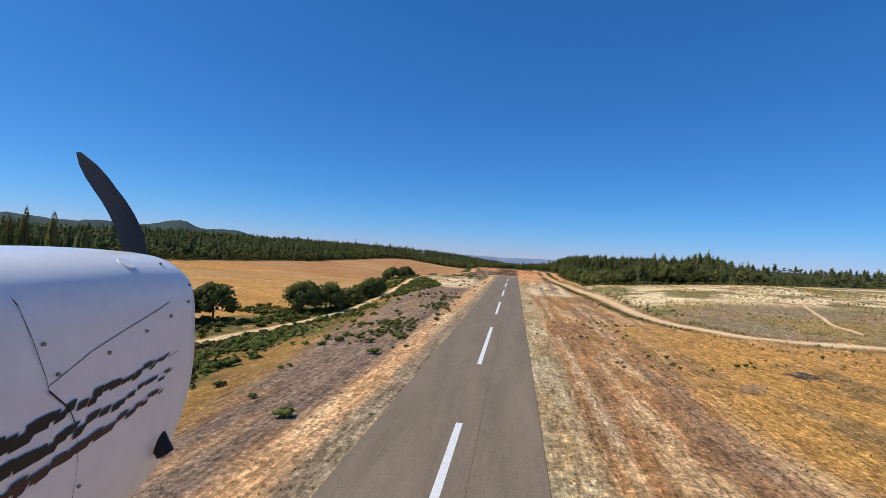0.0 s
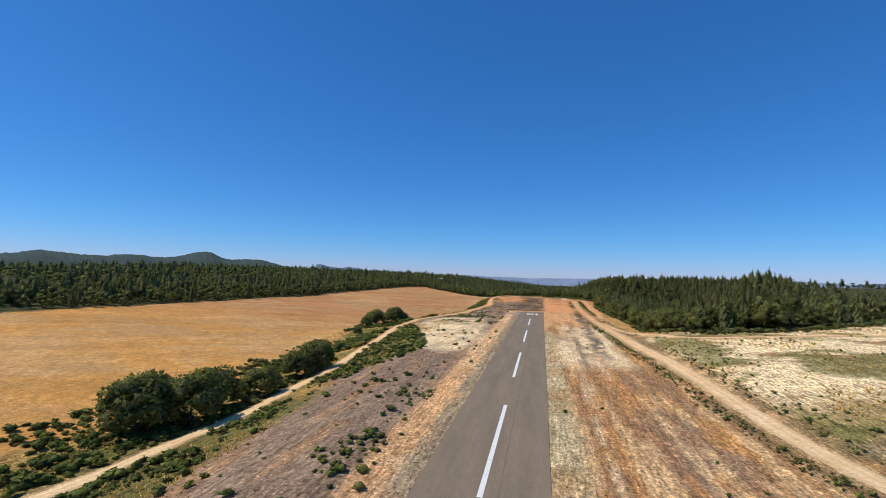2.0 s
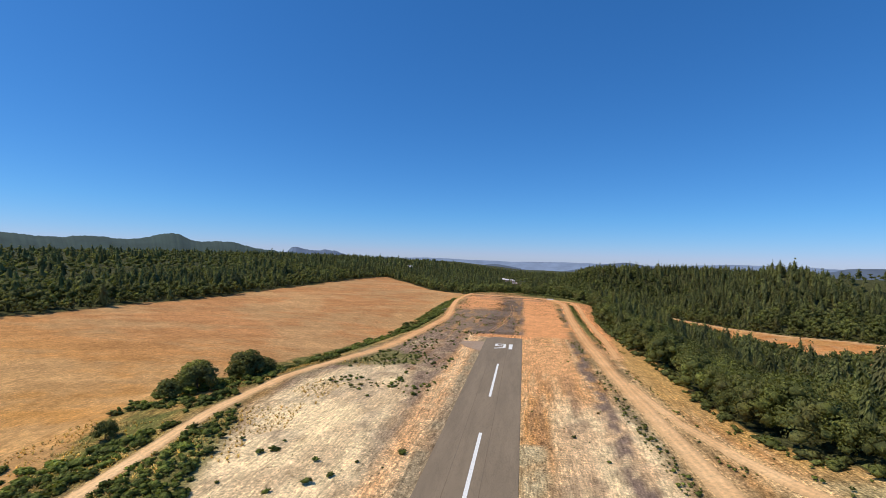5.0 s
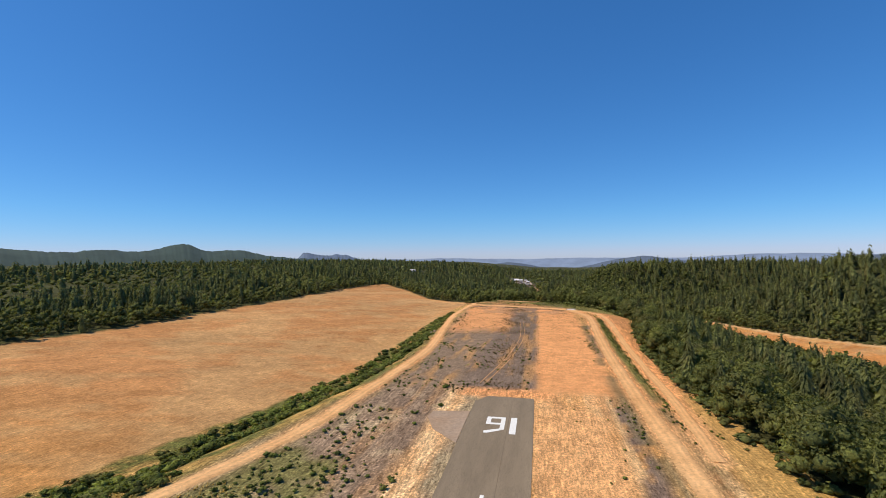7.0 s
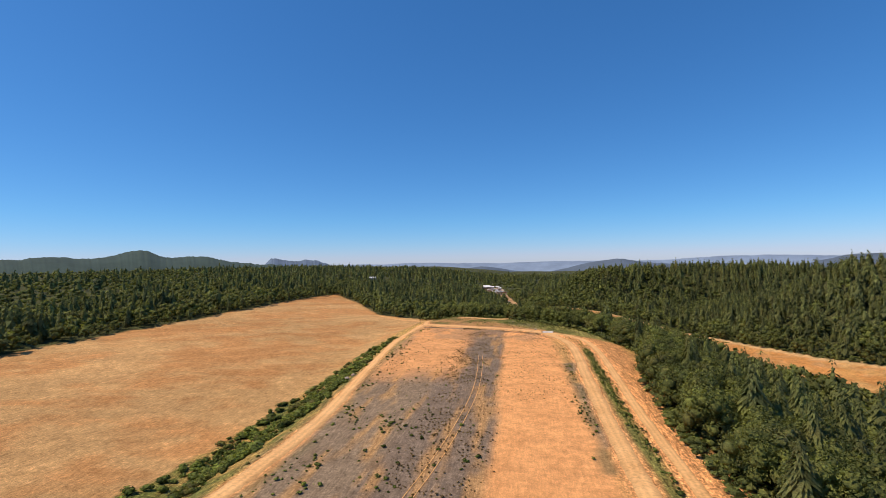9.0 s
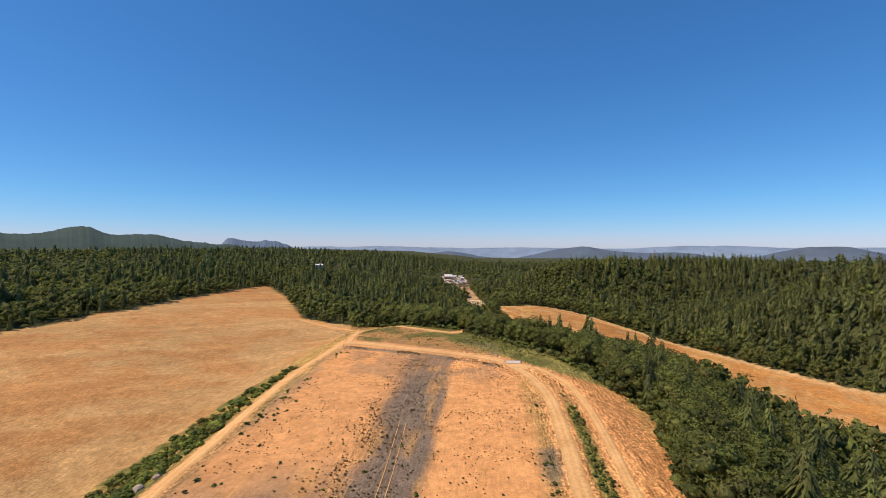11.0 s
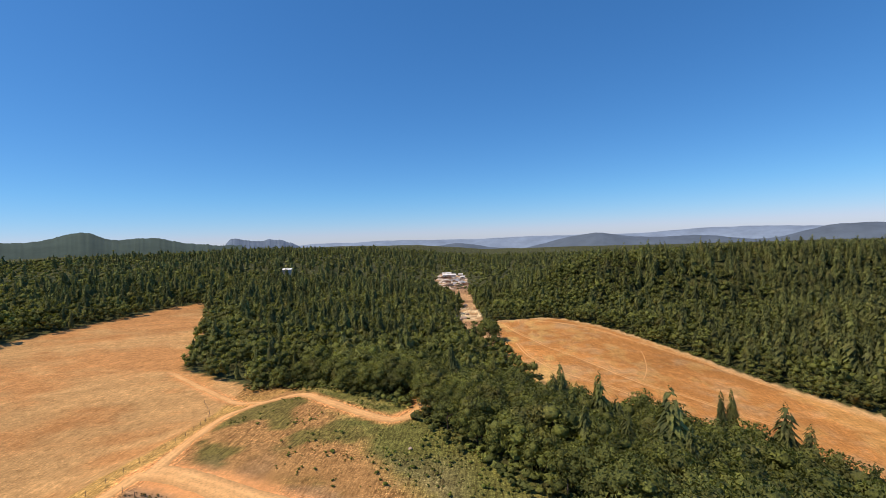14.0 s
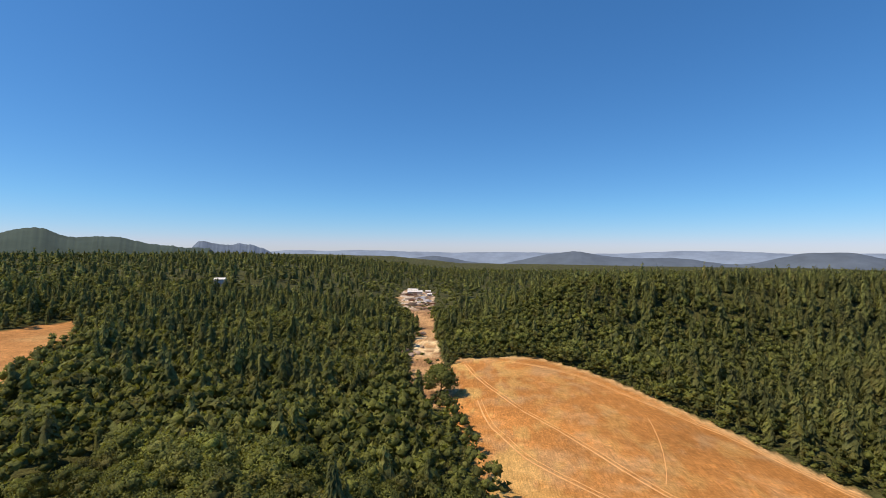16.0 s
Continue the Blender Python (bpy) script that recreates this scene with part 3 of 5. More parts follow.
    lot = np.array((0.56, 0.33, 0.16)) + 0 * col
    lot += (np.array((0.36, 0.20, 0.10)) - lot) * smooth(0.48, 0.58, nm)[..., None]
    lot += (np.array((0.80, 0.60, 0.36)) - lot) * (smooth(0.40, 0.52, ns) * smooth(872, 885, y) * smooth(955, 930, y))[..., None]
    lot += (np.array((0.72, 0.62, 0.50)) - lot) * (smooth(0.42, 0.54, fbm(x, y, 9, 221)) * smooth(1070, 1110, y) * 0.9)[..., None]
    lot += (np.array((0.20, 0.13, 0.09)) - lot) * (smooth(0.54, 0.60, fbm(x * 0.5, y, 9, 223)) * smooth(1060, 1090, y) * 0.8)[..., None]
    col[gs] = lot[gs]
    for pts, lo, hi, w in ((RIGHT_ROAD, 2.6, 7.5, 0.75), (LEFT_ROAD, 2.6, 6.5, 0.55)):
        near = (np.abs(x) < 125) & (y > 40) & (y < 730)
        d = np.full(x.shape, 99.0)
        d[near] = line_distance(x[near], y[near], pts[::3])
        put(np.array((0.20, 0.15, 0.07)), smooth(hi, lo + 1.5, d + wob * 0.4) * w * smooth(0.30, 0.5, ns) * smooth(560, 480, y))
    put(scrub * 1.2, smooth(2.6, 0.8, np.abs(x - 4.6 - np.interp(y, RIGHT_ROAD[:, 1], RIGHT_ROAD[:, 0]) + wob * 0.1)) * smooth(385, 400, y) * smooth(560, 540, y) * 0.9)
    # verges of the dirt roads
    for pts, w in ((RIGHT_ROAD, 2.7), (LEFT_ROAD, 2.6), (CROSS_ROAD, 4.5), (LOOP_ROAD, 3.0), (BENCH_TRACK, 2.6), (BRANCH_TRACK, 2.2), (FIELD_TRACK, 2.0)):
        near = (np.abs(x) < 125) & (y > 40) & (y < 730)
        d = np.full(x.shape, 99.0)
        d[near] = line_distance(x[near], y[near], pts[::3])
        north_part = smooth(300, 420, y)[..., None]
        put(pale * 0.95 * (1 - north_part) + clay * 1.15 * north_part, smooth(w + 1.2, w - 1.4, d + wob * 0.25))
    rough[g | rf] = 0.34
    rough -= 0.25 * bare + 0.22 * dome + 0.12 * strip * smooth(400, 380, y) + 0.10 * strip_r * smooth(300, 280, y) + 0.2 * verge
    rough -= 0.45 * np.clip(end * smooth(480, 510, y) * smooth(-10, -14, x) * (x > xl), 0, 1)
    rough -= 0.68 * np.clip(end * smooth(-1.5, 1.5, x - 8) * smooth(4, -2, x - 31), 0, 1) * smooth(600, 560, y)
    rough -= 0.45 * np.clip(end * smooth(-4, 3, x - xl) * smooth(1.5, -1.5, x - 8), 0, 1)
    rough[gs] = 0.6
    rough -= 0.30 * smooth(270, 330, y) * smooth(420, 390, y) * (x > 7) * (x < 60)
    return np.clip(col, 0.01, 0.95), np.clip(rough, 0.1, 1)


def axis(parts):
    out = [parts[0][0]]
    for start, end, step, grow in parts:
        v = start
        while v < end - 1e-6:
            step *= grow
            v = min(v + step, end)
            out.append(v)
    return np.array(out)


def build_ground():
    right = axis([(150, 260, 2.6, 1.02), (260, 900, 6, 1.05), (900, 4700, 40, 1.08)])
    left = -axis([(110, 260, 2.6, 1.02), (260, 900, 7, 1.05), (900, 4700, 40, 1.08)])[::-1]
    xs = np.concatenate([left, np.arange(-108.0, -66, 2.0), np.arange(-66.0, 60, 1.1), np.arange(60.0, 149, 2.0), right])
    ys = np.concatenate([-axis([(30, 200, 4, 1.1), (200, 3000, 30, 1.2)])[::-1], np.arange(-28, 640, 1.8), np.arange(640, 700, 2.2), axis([(701, 900, 2.5, 1.02), (900, 1500, 6, 1.03), (1500, 4700, 25, 1.07)])])
    X, Y = np.meshgrid(xs, ys)
    Z = height(X, Y)
    # level bed under the runway and its turning pad
    bed = smooth(9.5, 8.2, np.abs(X)) * smooth(388, 385.5, Y)
    pad = smooth(9.5, 8, np.abs(X + 11.5)) * smooth(12, 10, np.abs(Y - 362))
    Z = Z + (level(Y) - 0.06 - Z) * np.maximum(bed, pad)
    nx, ny = len(xs), len(ys)
    i = np.arange(nx * ny).reshape(ny, nx)
    faces = np.stack([i[:-1, :-1], i[:-1, 1:], i[1:, 1:], i[1:, :-1]], -1).reshape(-1, 4)
    me = mesh_from("ground", np.stack([X, Y, Z], -1).reshape(-1, 3), faces, GROUND, True)
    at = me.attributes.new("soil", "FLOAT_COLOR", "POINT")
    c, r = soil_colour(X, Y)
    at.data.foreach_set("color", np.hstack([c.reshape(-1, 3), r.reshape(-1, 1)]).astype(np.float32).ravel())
    return tagged(new("ground", me), "dry orange clay, scrub, golden stubble and woodland floor", "ground", kind="structure")


build_ground()


def ribbon(name, pts, width, label, lift=0.14):
    d = np.gradient(pts, axis=0)
    d /= np.linalg.norm(d, axis=1)[:, None]
    side = np.stack([d[:, 1], -d[:, 0]], 1)
    rows = []
    for k, s in enumerate((-1, -0.66, -0.33, 0, 0.33, 0.66, 1)):
        w = width / 2 * s
        if abs(s) == 1:
            w = w * (0.85 + 0.35 * vnoise(pts[:, 0] * 3, pts[:, 1] * 3, 7, k))
        p = pts + side * np.reshape(w, (-1, 1) if np.ndim(w) else (1, 1))
        rut = -0.05 if abs(s) == 0.33 else (-0.22 if abs(s) == 1 else 0.0)
        rows.append(np.column_stack([p, height(p[:, 0], p[:, 1]) + lift + rut]))
    v = np.stack(rows, 1)
    n, m = v.shape[:2]
    i = np.arange(n * m).reshape(n, m)
    f = np.stack([i[:-1, :-1], i[:-1, 1:], i[1:, 1:], i[1:, :-1]], -1).reshape(-1, 4)
    me = mesh_from(name, v.reshape(-1, 3), f, DIRT_ROAD, True)
    at = me.attributes.new("across", "FLOAT", "POINT")
    at.data.foreach_set("value", np.tile(np.linspace(0, 1, m), n).astype(np.float32))
    return tagged(new(name, me), label, "dirt road", kind="structure")


ribbon("road_east", RIGHT_ROAD, 4.3, "pale orange dirt road with wheel ruts beside the runway")
ribbon("road_west", LEFT_ROAD, 4.5, "pale dirt road along the scrubby bank")
ribbon("road_cross", CROSS_ROAD, 6.5, "wide orange dirt road across the end of the strip", 0.17)
ribbon("road_loop", LOOP_ROAD, 3.8, "narrow orange dirt road curving to the woods", 0.2)
ribbon("track_bench", BENCH_TRACK, 2.8, "orange dirt track on the lower bench")
ribbon("track_branch", BRANCH_TRACK, 2.6, "pale dirt track leading to the woods", 0.2)
ribbon("track_hill", spline([(150, 206), (122, 189), (109, 170), (104, 157), (98, 141), (92, 127), (90, 112)], 3), 1.3, "faint dirt track winding over the dry hill", 0.2)
ribbon("track_field", FIELD_TRACK, 2.4, "faint dirt track along the field", 0.2)


def wheel_track(line, where="stubble field", wide=0.6):
    """A faint pale line that wheels left in the stubble."""
    ribbon("wheel_track", spline(line, 4), wide, f"faint pale wheel track in the {where}", 0.10)


for line in ([(38, 858), (45.5, 830), (59.7, 794), (68, 777), (77.5, 761), (92.6, 734), (105, 723), (128, 700)], [(44, 800), (46.5, 777), (52, 760), (60.4, 744), (72.6, 731), (88, 715), (100, 706)],
             [(60, 868), (95, 850), (118, 820), (138, 792), (152, 758), (166, 722)]):
    rng = random.Random(len(line))
    shaken = [(x + rng.uniform(-1, 1), y + rng.uniform(-1, 1)) for x, y in line]
    wheel_track(shaken, "stubble field", 0.8)
    wheel_track([(x + 1.5, y + 1.2) for x, y in shaken], "stubble field", 0.4)

wheel_track([(112.1, 797.6), (110.4, 788), (108.2, 778), (104.1, 763), (99.3, 749), (95.5, 740)], "stubble field", 0.4)
wheel_track([(-8.5, 398), (-5.8, 415), (-3.8, 428), (-1.5, 450), (0.0, 476), (-0.4, 502), (-2, 530)], "grey strip", 0.22)
wheel_track([(x + 1.7, y) for x, y in [(-8.5, 398), (-5.8, 415), (-3.8, 428), (-1.5, 450), (0.0, 476), (-0.4, 502), (-2, 530)]], "grey strip", 0.22)


# ---- runway ----
def slab(name, outline, top, thick, mat, parent=None, label=""):
    """A flat plate over an outline in plan, following the strip's slope."""
    bm = bmesh.new()
    lower = [bm.verts.new((x, y, float(level(y)) + top - thick)) for x, y in outline]
    upper = [bm.verts.new((x, y, float(level(y)) + top)) for x, y in outline]
    bm.faces.new(upper)
    bm.faces.new(lower[::-1])
    for i in range(len(outline)):
        j = (i + 1) % len(outline)
        bm.faces.new((lower[i], lower[j], upper[j], upper[i]))
    bmesh.ops.recalc_face_normals(bm, faces=bm.faces[:])
    return part(name, bm, mat, parent, label)


def build_runway():
    rng = random.Random(4)
    left = [(-7.62 + rng.uniform(-0.04, 0.04), y) for y in np.arange(-250, 384, 3.0)]
    right = [(7.62 + rng.uniform(-0.04, 0.04), y) for y in np.arange(-250, 384, 3.0)]
    run = slab("runway", right + [(7.4, 384.6), (-4.6, 385.2), (-7.2, 381)] + left[::-1], 0.03, 0.25, ASPHALT)
    tagged(run, "narrow grey asphalt runway with a white dashed centreline", "runway", kind="structure")
    for k in range(-5, 5):
        a, b = 52.4 + 61 * k, 89.0 + 61 * k
        slab("stripe", [(-0.32, a), (0.32, a), (0.32, b), (-0.32, b)], 0.042, 0.006, PAINT, run)
    for x0, a, b in ((1.95, -200, 372), (-3.4, 150, 330)):
        slab("joint", [(x0 - 0.05, a), (x0 + 0.05, a), (x0 + 0.09, b), (x0 - 0.01, b)], 0.0345, 0.003, JOINT, run, "dark sealed joint")
    # the number, which faces those who land from the far end
    nine = [[(-3.0, 364.2), (1.3, 364.2), (1.3, 365.3), (-3.0, 365.3)], [(-3.0, 368.0), (1.3, 368.0), (1.3, 369.1), (-3.0, 369.1)],
            [(-3.0, 365.3), (-2.0, 365.3), (-2.0, 368.0), (-3.0, 368.0)], [(0.3, 365.3), (1.3, 365.3), (1.3, 368.0), (0.3, 368.0)],
            [(0.3, 361.3), (1.3, 361.3), (1.3, 364.2), (0.3, 364.2)], [(-3.0, 359.0), (-2.2, 359.0), (1.3, 361.3), (0.3, 361.9), (-3.0, 360.2)]]
    bm = bmesh.new()
    for outline in nine:
        vs = [bm.verts.new((x, y, float(level(y)) + 0.043)) for x, y in outline]
        bm.faces.new(vs)
    part("digit", bm, PAINT, run, "worn white painted six")
    slab("digit", [(2.5, 359.0), (3.9, 359.0), (3.9, 369.1), (2.5, 369.1)], 0.043, 0.006, PAINT, run, "worn white painted one")
    pad = slab("turning_pad", [(-7.75, 352.6), (-14.2, 359.5), (-17.2, 367), (-16.6, 371), (-7.75, 372.4)], 0.02, 0.2, PAD_SOIL)
    tagged(pad, "dusty brown earth turning pad beside the runway", "pavement", kind="structure")


build_runway()


# ---- plants ----
def unit(v):
    return v / (np.linalg.norm(v, axis=-1, keepdims=True) + 1e-9)


def soft_leaves(v, f, out, soft):
    """Turns loose triangles outwards and blends their normals with the way out of the crown."""
    tri = v[f]
    flat = unit(np.cross(tri[:, 1] - tri[:, 0], tri[:, 2] - tri[:, 0]))
    back = (flat * out).sum(1) < 0
    f = np.where(back[:, None], f[:, ::-1], f)
    flat = np.where(back[:, None], -flat, flat)
    n = np.zeros_like(v)
    n[f.ravel()] = np.repeat(unit(soft * out + (1 - soft) * flat), 3, 0)
    return v, f, n


def ico(rng, centre, radius, squash=1.0, jitter=0.25):
    g = (1 + 5 ** 0.5) / 2
    v = np.array([(-1, g, 0), (1, g, 0), (-1, -g, 0), (1, -g, 0), (0, -1, g), (0, 1, g), (0, -1, -g), (0, 1, -g), (g, 0, -1), (g, 0, 1), (-g, 0, -1), (-g, 0, 1)], float)
    v /= np.linalg.norm(v[0])
    f = np.array([(0, 11, 5), (0, 5, 1), (0, 1, 7), (0, 7, 10), (0, 10, 11), (1, 5, 9), (5, 11, 4), (11, 10, 2), (10, 7, 6), (7, 1, 8),
                  (3, 9, 4), (3, 4, 2), (3, 2, 6), (3, 6, 8), (3, 8, 9), (4, 9, 5), (2, 4, 11), (6, 2, 10), (8, 6, 7), (9, 8, 1)])
    n = v.copy()
    v = v * radius * (1 + jitter * (rng.random((12, 1)) * 2 - 1))
    v[:, 2] *= squash
    return v + centre, f, n


def knob(rng, centre, radius, squash=1.0, jitter=0.3):
    """A small eight-sided core for a lobe that is seen from afar."""
    v = np.array([(1, 0, 0), (0, 1, 0), (-1, 0, 0), (0, -1, 0), (0, 0, 1), (0, 0, -1)], float)
    f = np.array([(0, 1, 4), (1, 2, 4), (2, 3, 4), (3, 0, 4), (1, 0, 5), (2, 1, 5), (3, 2, 5), (0, 3, 5)])
    n = v.copy()
    v = v * radius * (1 + jitter * (rng.random((6, 1)) * 2 - 1))
    v[:, 2] *= squash
    return v + centre, f, n


def join(pieces):
    vs, fs, ns, k = [], [], [], 0
    for v, f, n in pieces:
        vs.append(v)
        fs.append(f + k)
        ns.append(n)
        k += len(v)
    return np.vstack(vs), np.vstack(fs), np.vstack(ns)


def leaves(rng, centre, radius, squash, count, size, heart=None):
    """Loose triangular leaf clumps over a lobe of the crown."""
    d = unit(rng.normal(size=(count, 3)))
    d[:, 2] = np.where(d[:, 2] < -0.35, -d[:, 2], d[:, 2])
    p = centre + d * radius * (0.80 + 0.38 * rng.random((count, 1))) * np.array((1, 1, squash))
    n = d + 0.8 * rng.normal(size=(count, 3))
    u = unit(np.cross(n, rng.normal(size=(count, 3))))
    w = unit(np.cross(n, u))
    s = size * (0.6 + 0.8 * rng.random((count, 1)))
    v = np.stack([p + u * s, p - u * s * 0.6 + w * s * 0.8, p - u * s * 0.5 - w * s * 0.8], 1).reshape(-1, 3)
    out = d if heart is None else unit(d + 0.6 * unit(p - heart))
    return soft_leaves(v, np.arange(3 * count).reshape(-1, 3), out, 0.72)


def broad_crown(seed, lobes, per_lobe, size, core=ico):
    """A rounded crown of unit height, on a stem of a fifth of it."""
    rng = np.random.default_rng(seed)
    heart = np.array((0.0, 0.0, 0.45))
    out = []
    for k in range(lobes):
        a, t = k * 2.4 + rng.random(), (k + 0.5) / lobes
        r = 0.30 * (1 - t ** 2) ** 0.5 + 0.05
        c = np.array((r * math.cos(a), r * math.sin(a), 0.28 + 0.56 * t))
        rad = 0.15 + 0.08 * rng.random()
        out.append(core(rng, c, rad * (0.62 if core is ico else 0.88), 0.85, 0.3))
        out.append(leaves(rng, c, rad, 0.9, per_lobe, size, heart))
    return join(out)


def conifer_crown(seed, boughs, sides, reach=0.15):
    """A pointed crown of unit height: drooping sprays of needles round a dark core, in loose tiers."""
    rng = np.random.default_rng(seed)
    lean, bulge = 0.02 * rng.normal(size=2), 0.58 + 0.22 * rng.random()
    lumps = rng.random(24)

    def wide(t, a):
        tier = 0.80 + 0.28 * lumps[(np.floor(t * 12) % 12).astype(int)] * (1 - (t * 12) % 1) + 0.16 * np.sin(2 * a + 7 * t + seed)
        return (reach * (1 - t) ** bulge + 0.010) * tier * np.minimum(1.0, 0.55 + 4 * t)

    t = 1 - rng.random(boughs) ** 0.62
    a = rng.random(boughs) * 2 * math.pi
    r = wide(t, a) * (0.80 + 0.35 * rng.random(boughs))
    c, s = np.cos(a), np.sin(a)
    z = 0.06 + 0.90 * t
    half = (0.08 + 1.9 / math.sqrt(boughs)) * r + 0.005
    drop = r * (0.10 + 0.45 * rng.random(boughs))
    back = 0.45 * r
    tip = np.stack([r * c, r * s, z - drop], 1)
    one = np.stack([back * c - half * s, back * s + half * c, z + 0.35 * r + 0.01], 1)
    two = np.stack([back * c + half * s, back * s - half * c, z + 0.30 * r + 0.01 * rng.random(boughs)], 1)
    v = np.stack([tip, one, two], 1).reshape(-1, 3)
    needles = soft_leaves(v, np.arange(3 * boughs).reshape(-1, 3), unit(np.stack([c, s, np.full(boughs, 0.55)], 1)), 0.72)
    # the core
    hs = np.array((0.03, 0.12, 0.45, 0.80))
    ang = np.arange(sides) * 2 * math.pi / sides
    T, A = np.meshgrid(hs, ang, indexing="ij")
    R = np.where(T > 0.79, 0.004, 0.50 * wide(T * 0.98, A)) * np.where(T < 0.05, 0.5, 1.0)
    core = np.stack([R * np.cos(A), R * np.sin(A), 0.05 + 0.93 * T], -1).reshape(-1, 3)
    n = unit(np.stack([np.cos(A), np.sin(A), 0 * A + 0.3], -1)).reshape(-1, 3)
    f = []
    for k in range(3):
        for j in range(sides):
            p, q = k * sides + j, k * sides + (j + 1) % sides
            f += [(p, q, q + sides), (p, q + sides, p + sides)]
    v, f, n = join([needles, (core, np.array(f), n)])
    v[:, :2] += lean * v[:, 2:]
    return v, f, n


def scatter(x0, x1, y0, y1, gap, seed):
    """Places on a shaken grid."""
    rng = np.random.default_rng(seed)
    X, Y = np.meshgrid(np.arange(x0, x1, gap), np.arange(y0, y1, gap))
    return (X + gap * (rng.random(X.shape) - 0.5) * 0.95).ravel(), (Y + gap * (rng.random(X.shape) - 0.5) * 0.95).ravel()


def planted(name, crowns, x, y, tall, wide, material, seed, sink=0.3):
    """Many plants in one mesh."""
    rng = np.random.default_rng(seed)
    z = height(x, y) - sink
    which = rng.integers(0, len(crowns), len(x))
    turn = rng.random(len(x)) * 2 * math.pi
    vs, fs, ns, k = [], [], [], 0
    for w, (v, f, n) in enumerate(crowns):
        i = np.where(which == w)[0]
        if not len(i):
            continue
        c, s = np.cos(turn[i])[:, None], np.sin(turn[i])[:, None]
        px = (v[:, 0] * c - v[:, 1] * s) * wide[i][:, None] + x[i][:, None]
        py = (v[:, 0] * s + v[:, 1] * c) * wide[i][:, None] + y[i][:, None]
        pz = v[:, 2] * tall[i][:, None] + z[i][:, None]
        vs.append(np.stack([px, py, pz], -1).reshape(-1, 3))
        ns.append(np.stack([n[:, 0] * c - n[:, 1] * s, n[:, 0] * s + n[:, 1] * c, n[:, 2] + 0 * c], -1).reshape(-1, 3))
        fs.append((f[None] + (np.arange(len(i)) * len(v))[:, None, None]).reshape(-1, 3) + k)
        k += len(i) * len(v)
    return new(name, mesh_from(name, np.vstack(vs), np.vstack(fs), material, True, np.vstack(ns)))


def bark_mesh(seed, limbs):
    """A tapered trunk of unit height of tree with a few limbs."""
    rng = random.Random(seed)
    bm = bmesh.new()
    rod(bm, (0, 0, -0.02), (0.01, 0.0, 0.3), 0.026, 7, 0.018)
    rod(bm, (0.01, 0, 0.29), (0.0, 0.01, 0.62), 0.018, 6, 0.008)
    for k in range(limbs):
        a, z = k * 2.4 + rng.random(), 0.22 + 0.3 * k / limbs
        rod(bm, (0, 0, z), (0.26 * math.cos(a), 0.26 * math.sin(a), z + 0.16 + 0.08 * rng.random()), 0.012, 5, 0.004)
    me = bpy.data.meshes.new("trunk")
    bm.to_mesh(me)
    bm.free()
    me.materials.append(BARK)
    return me


def tree_kind(kind, crown, mat, seed, label):
    root = new(kind)
    trunk = new("trunk", bark_mesh(seed, 6 if mat is not CONIFER else 0))
    leafy = new("crown", mesh_from("crown", crown[0], crown[1], mat, True, crown[2]))
    for o in (trunk, leafy):
        o.parent = root
    return tagged(root, label, "tree")


def stand(model, x, y, tall, wide, turn):
    m = pose(x, y, float(height(x, y)) - 0.15, 0, 0, turn) @ Matrix.Diagonal((wide, wide, tall, 1))
    if not model.get("used"):
        model["used"] = 1
        model.matrix_basis = m
        return model
    return copy_thing(model, m @ Matrix.Diagonal((1 / model.scale.x, 1 / model.scale.y, 1 / model.scale.z, 1)))


def is_near(x, y):
    """The woods that the flight passes closest."""
    return ((x > -50) & (x < 112) & (y > 560) & (y < 712)) | ((x > 45) & (x < 112) & (y > 262) & (y <= 560))


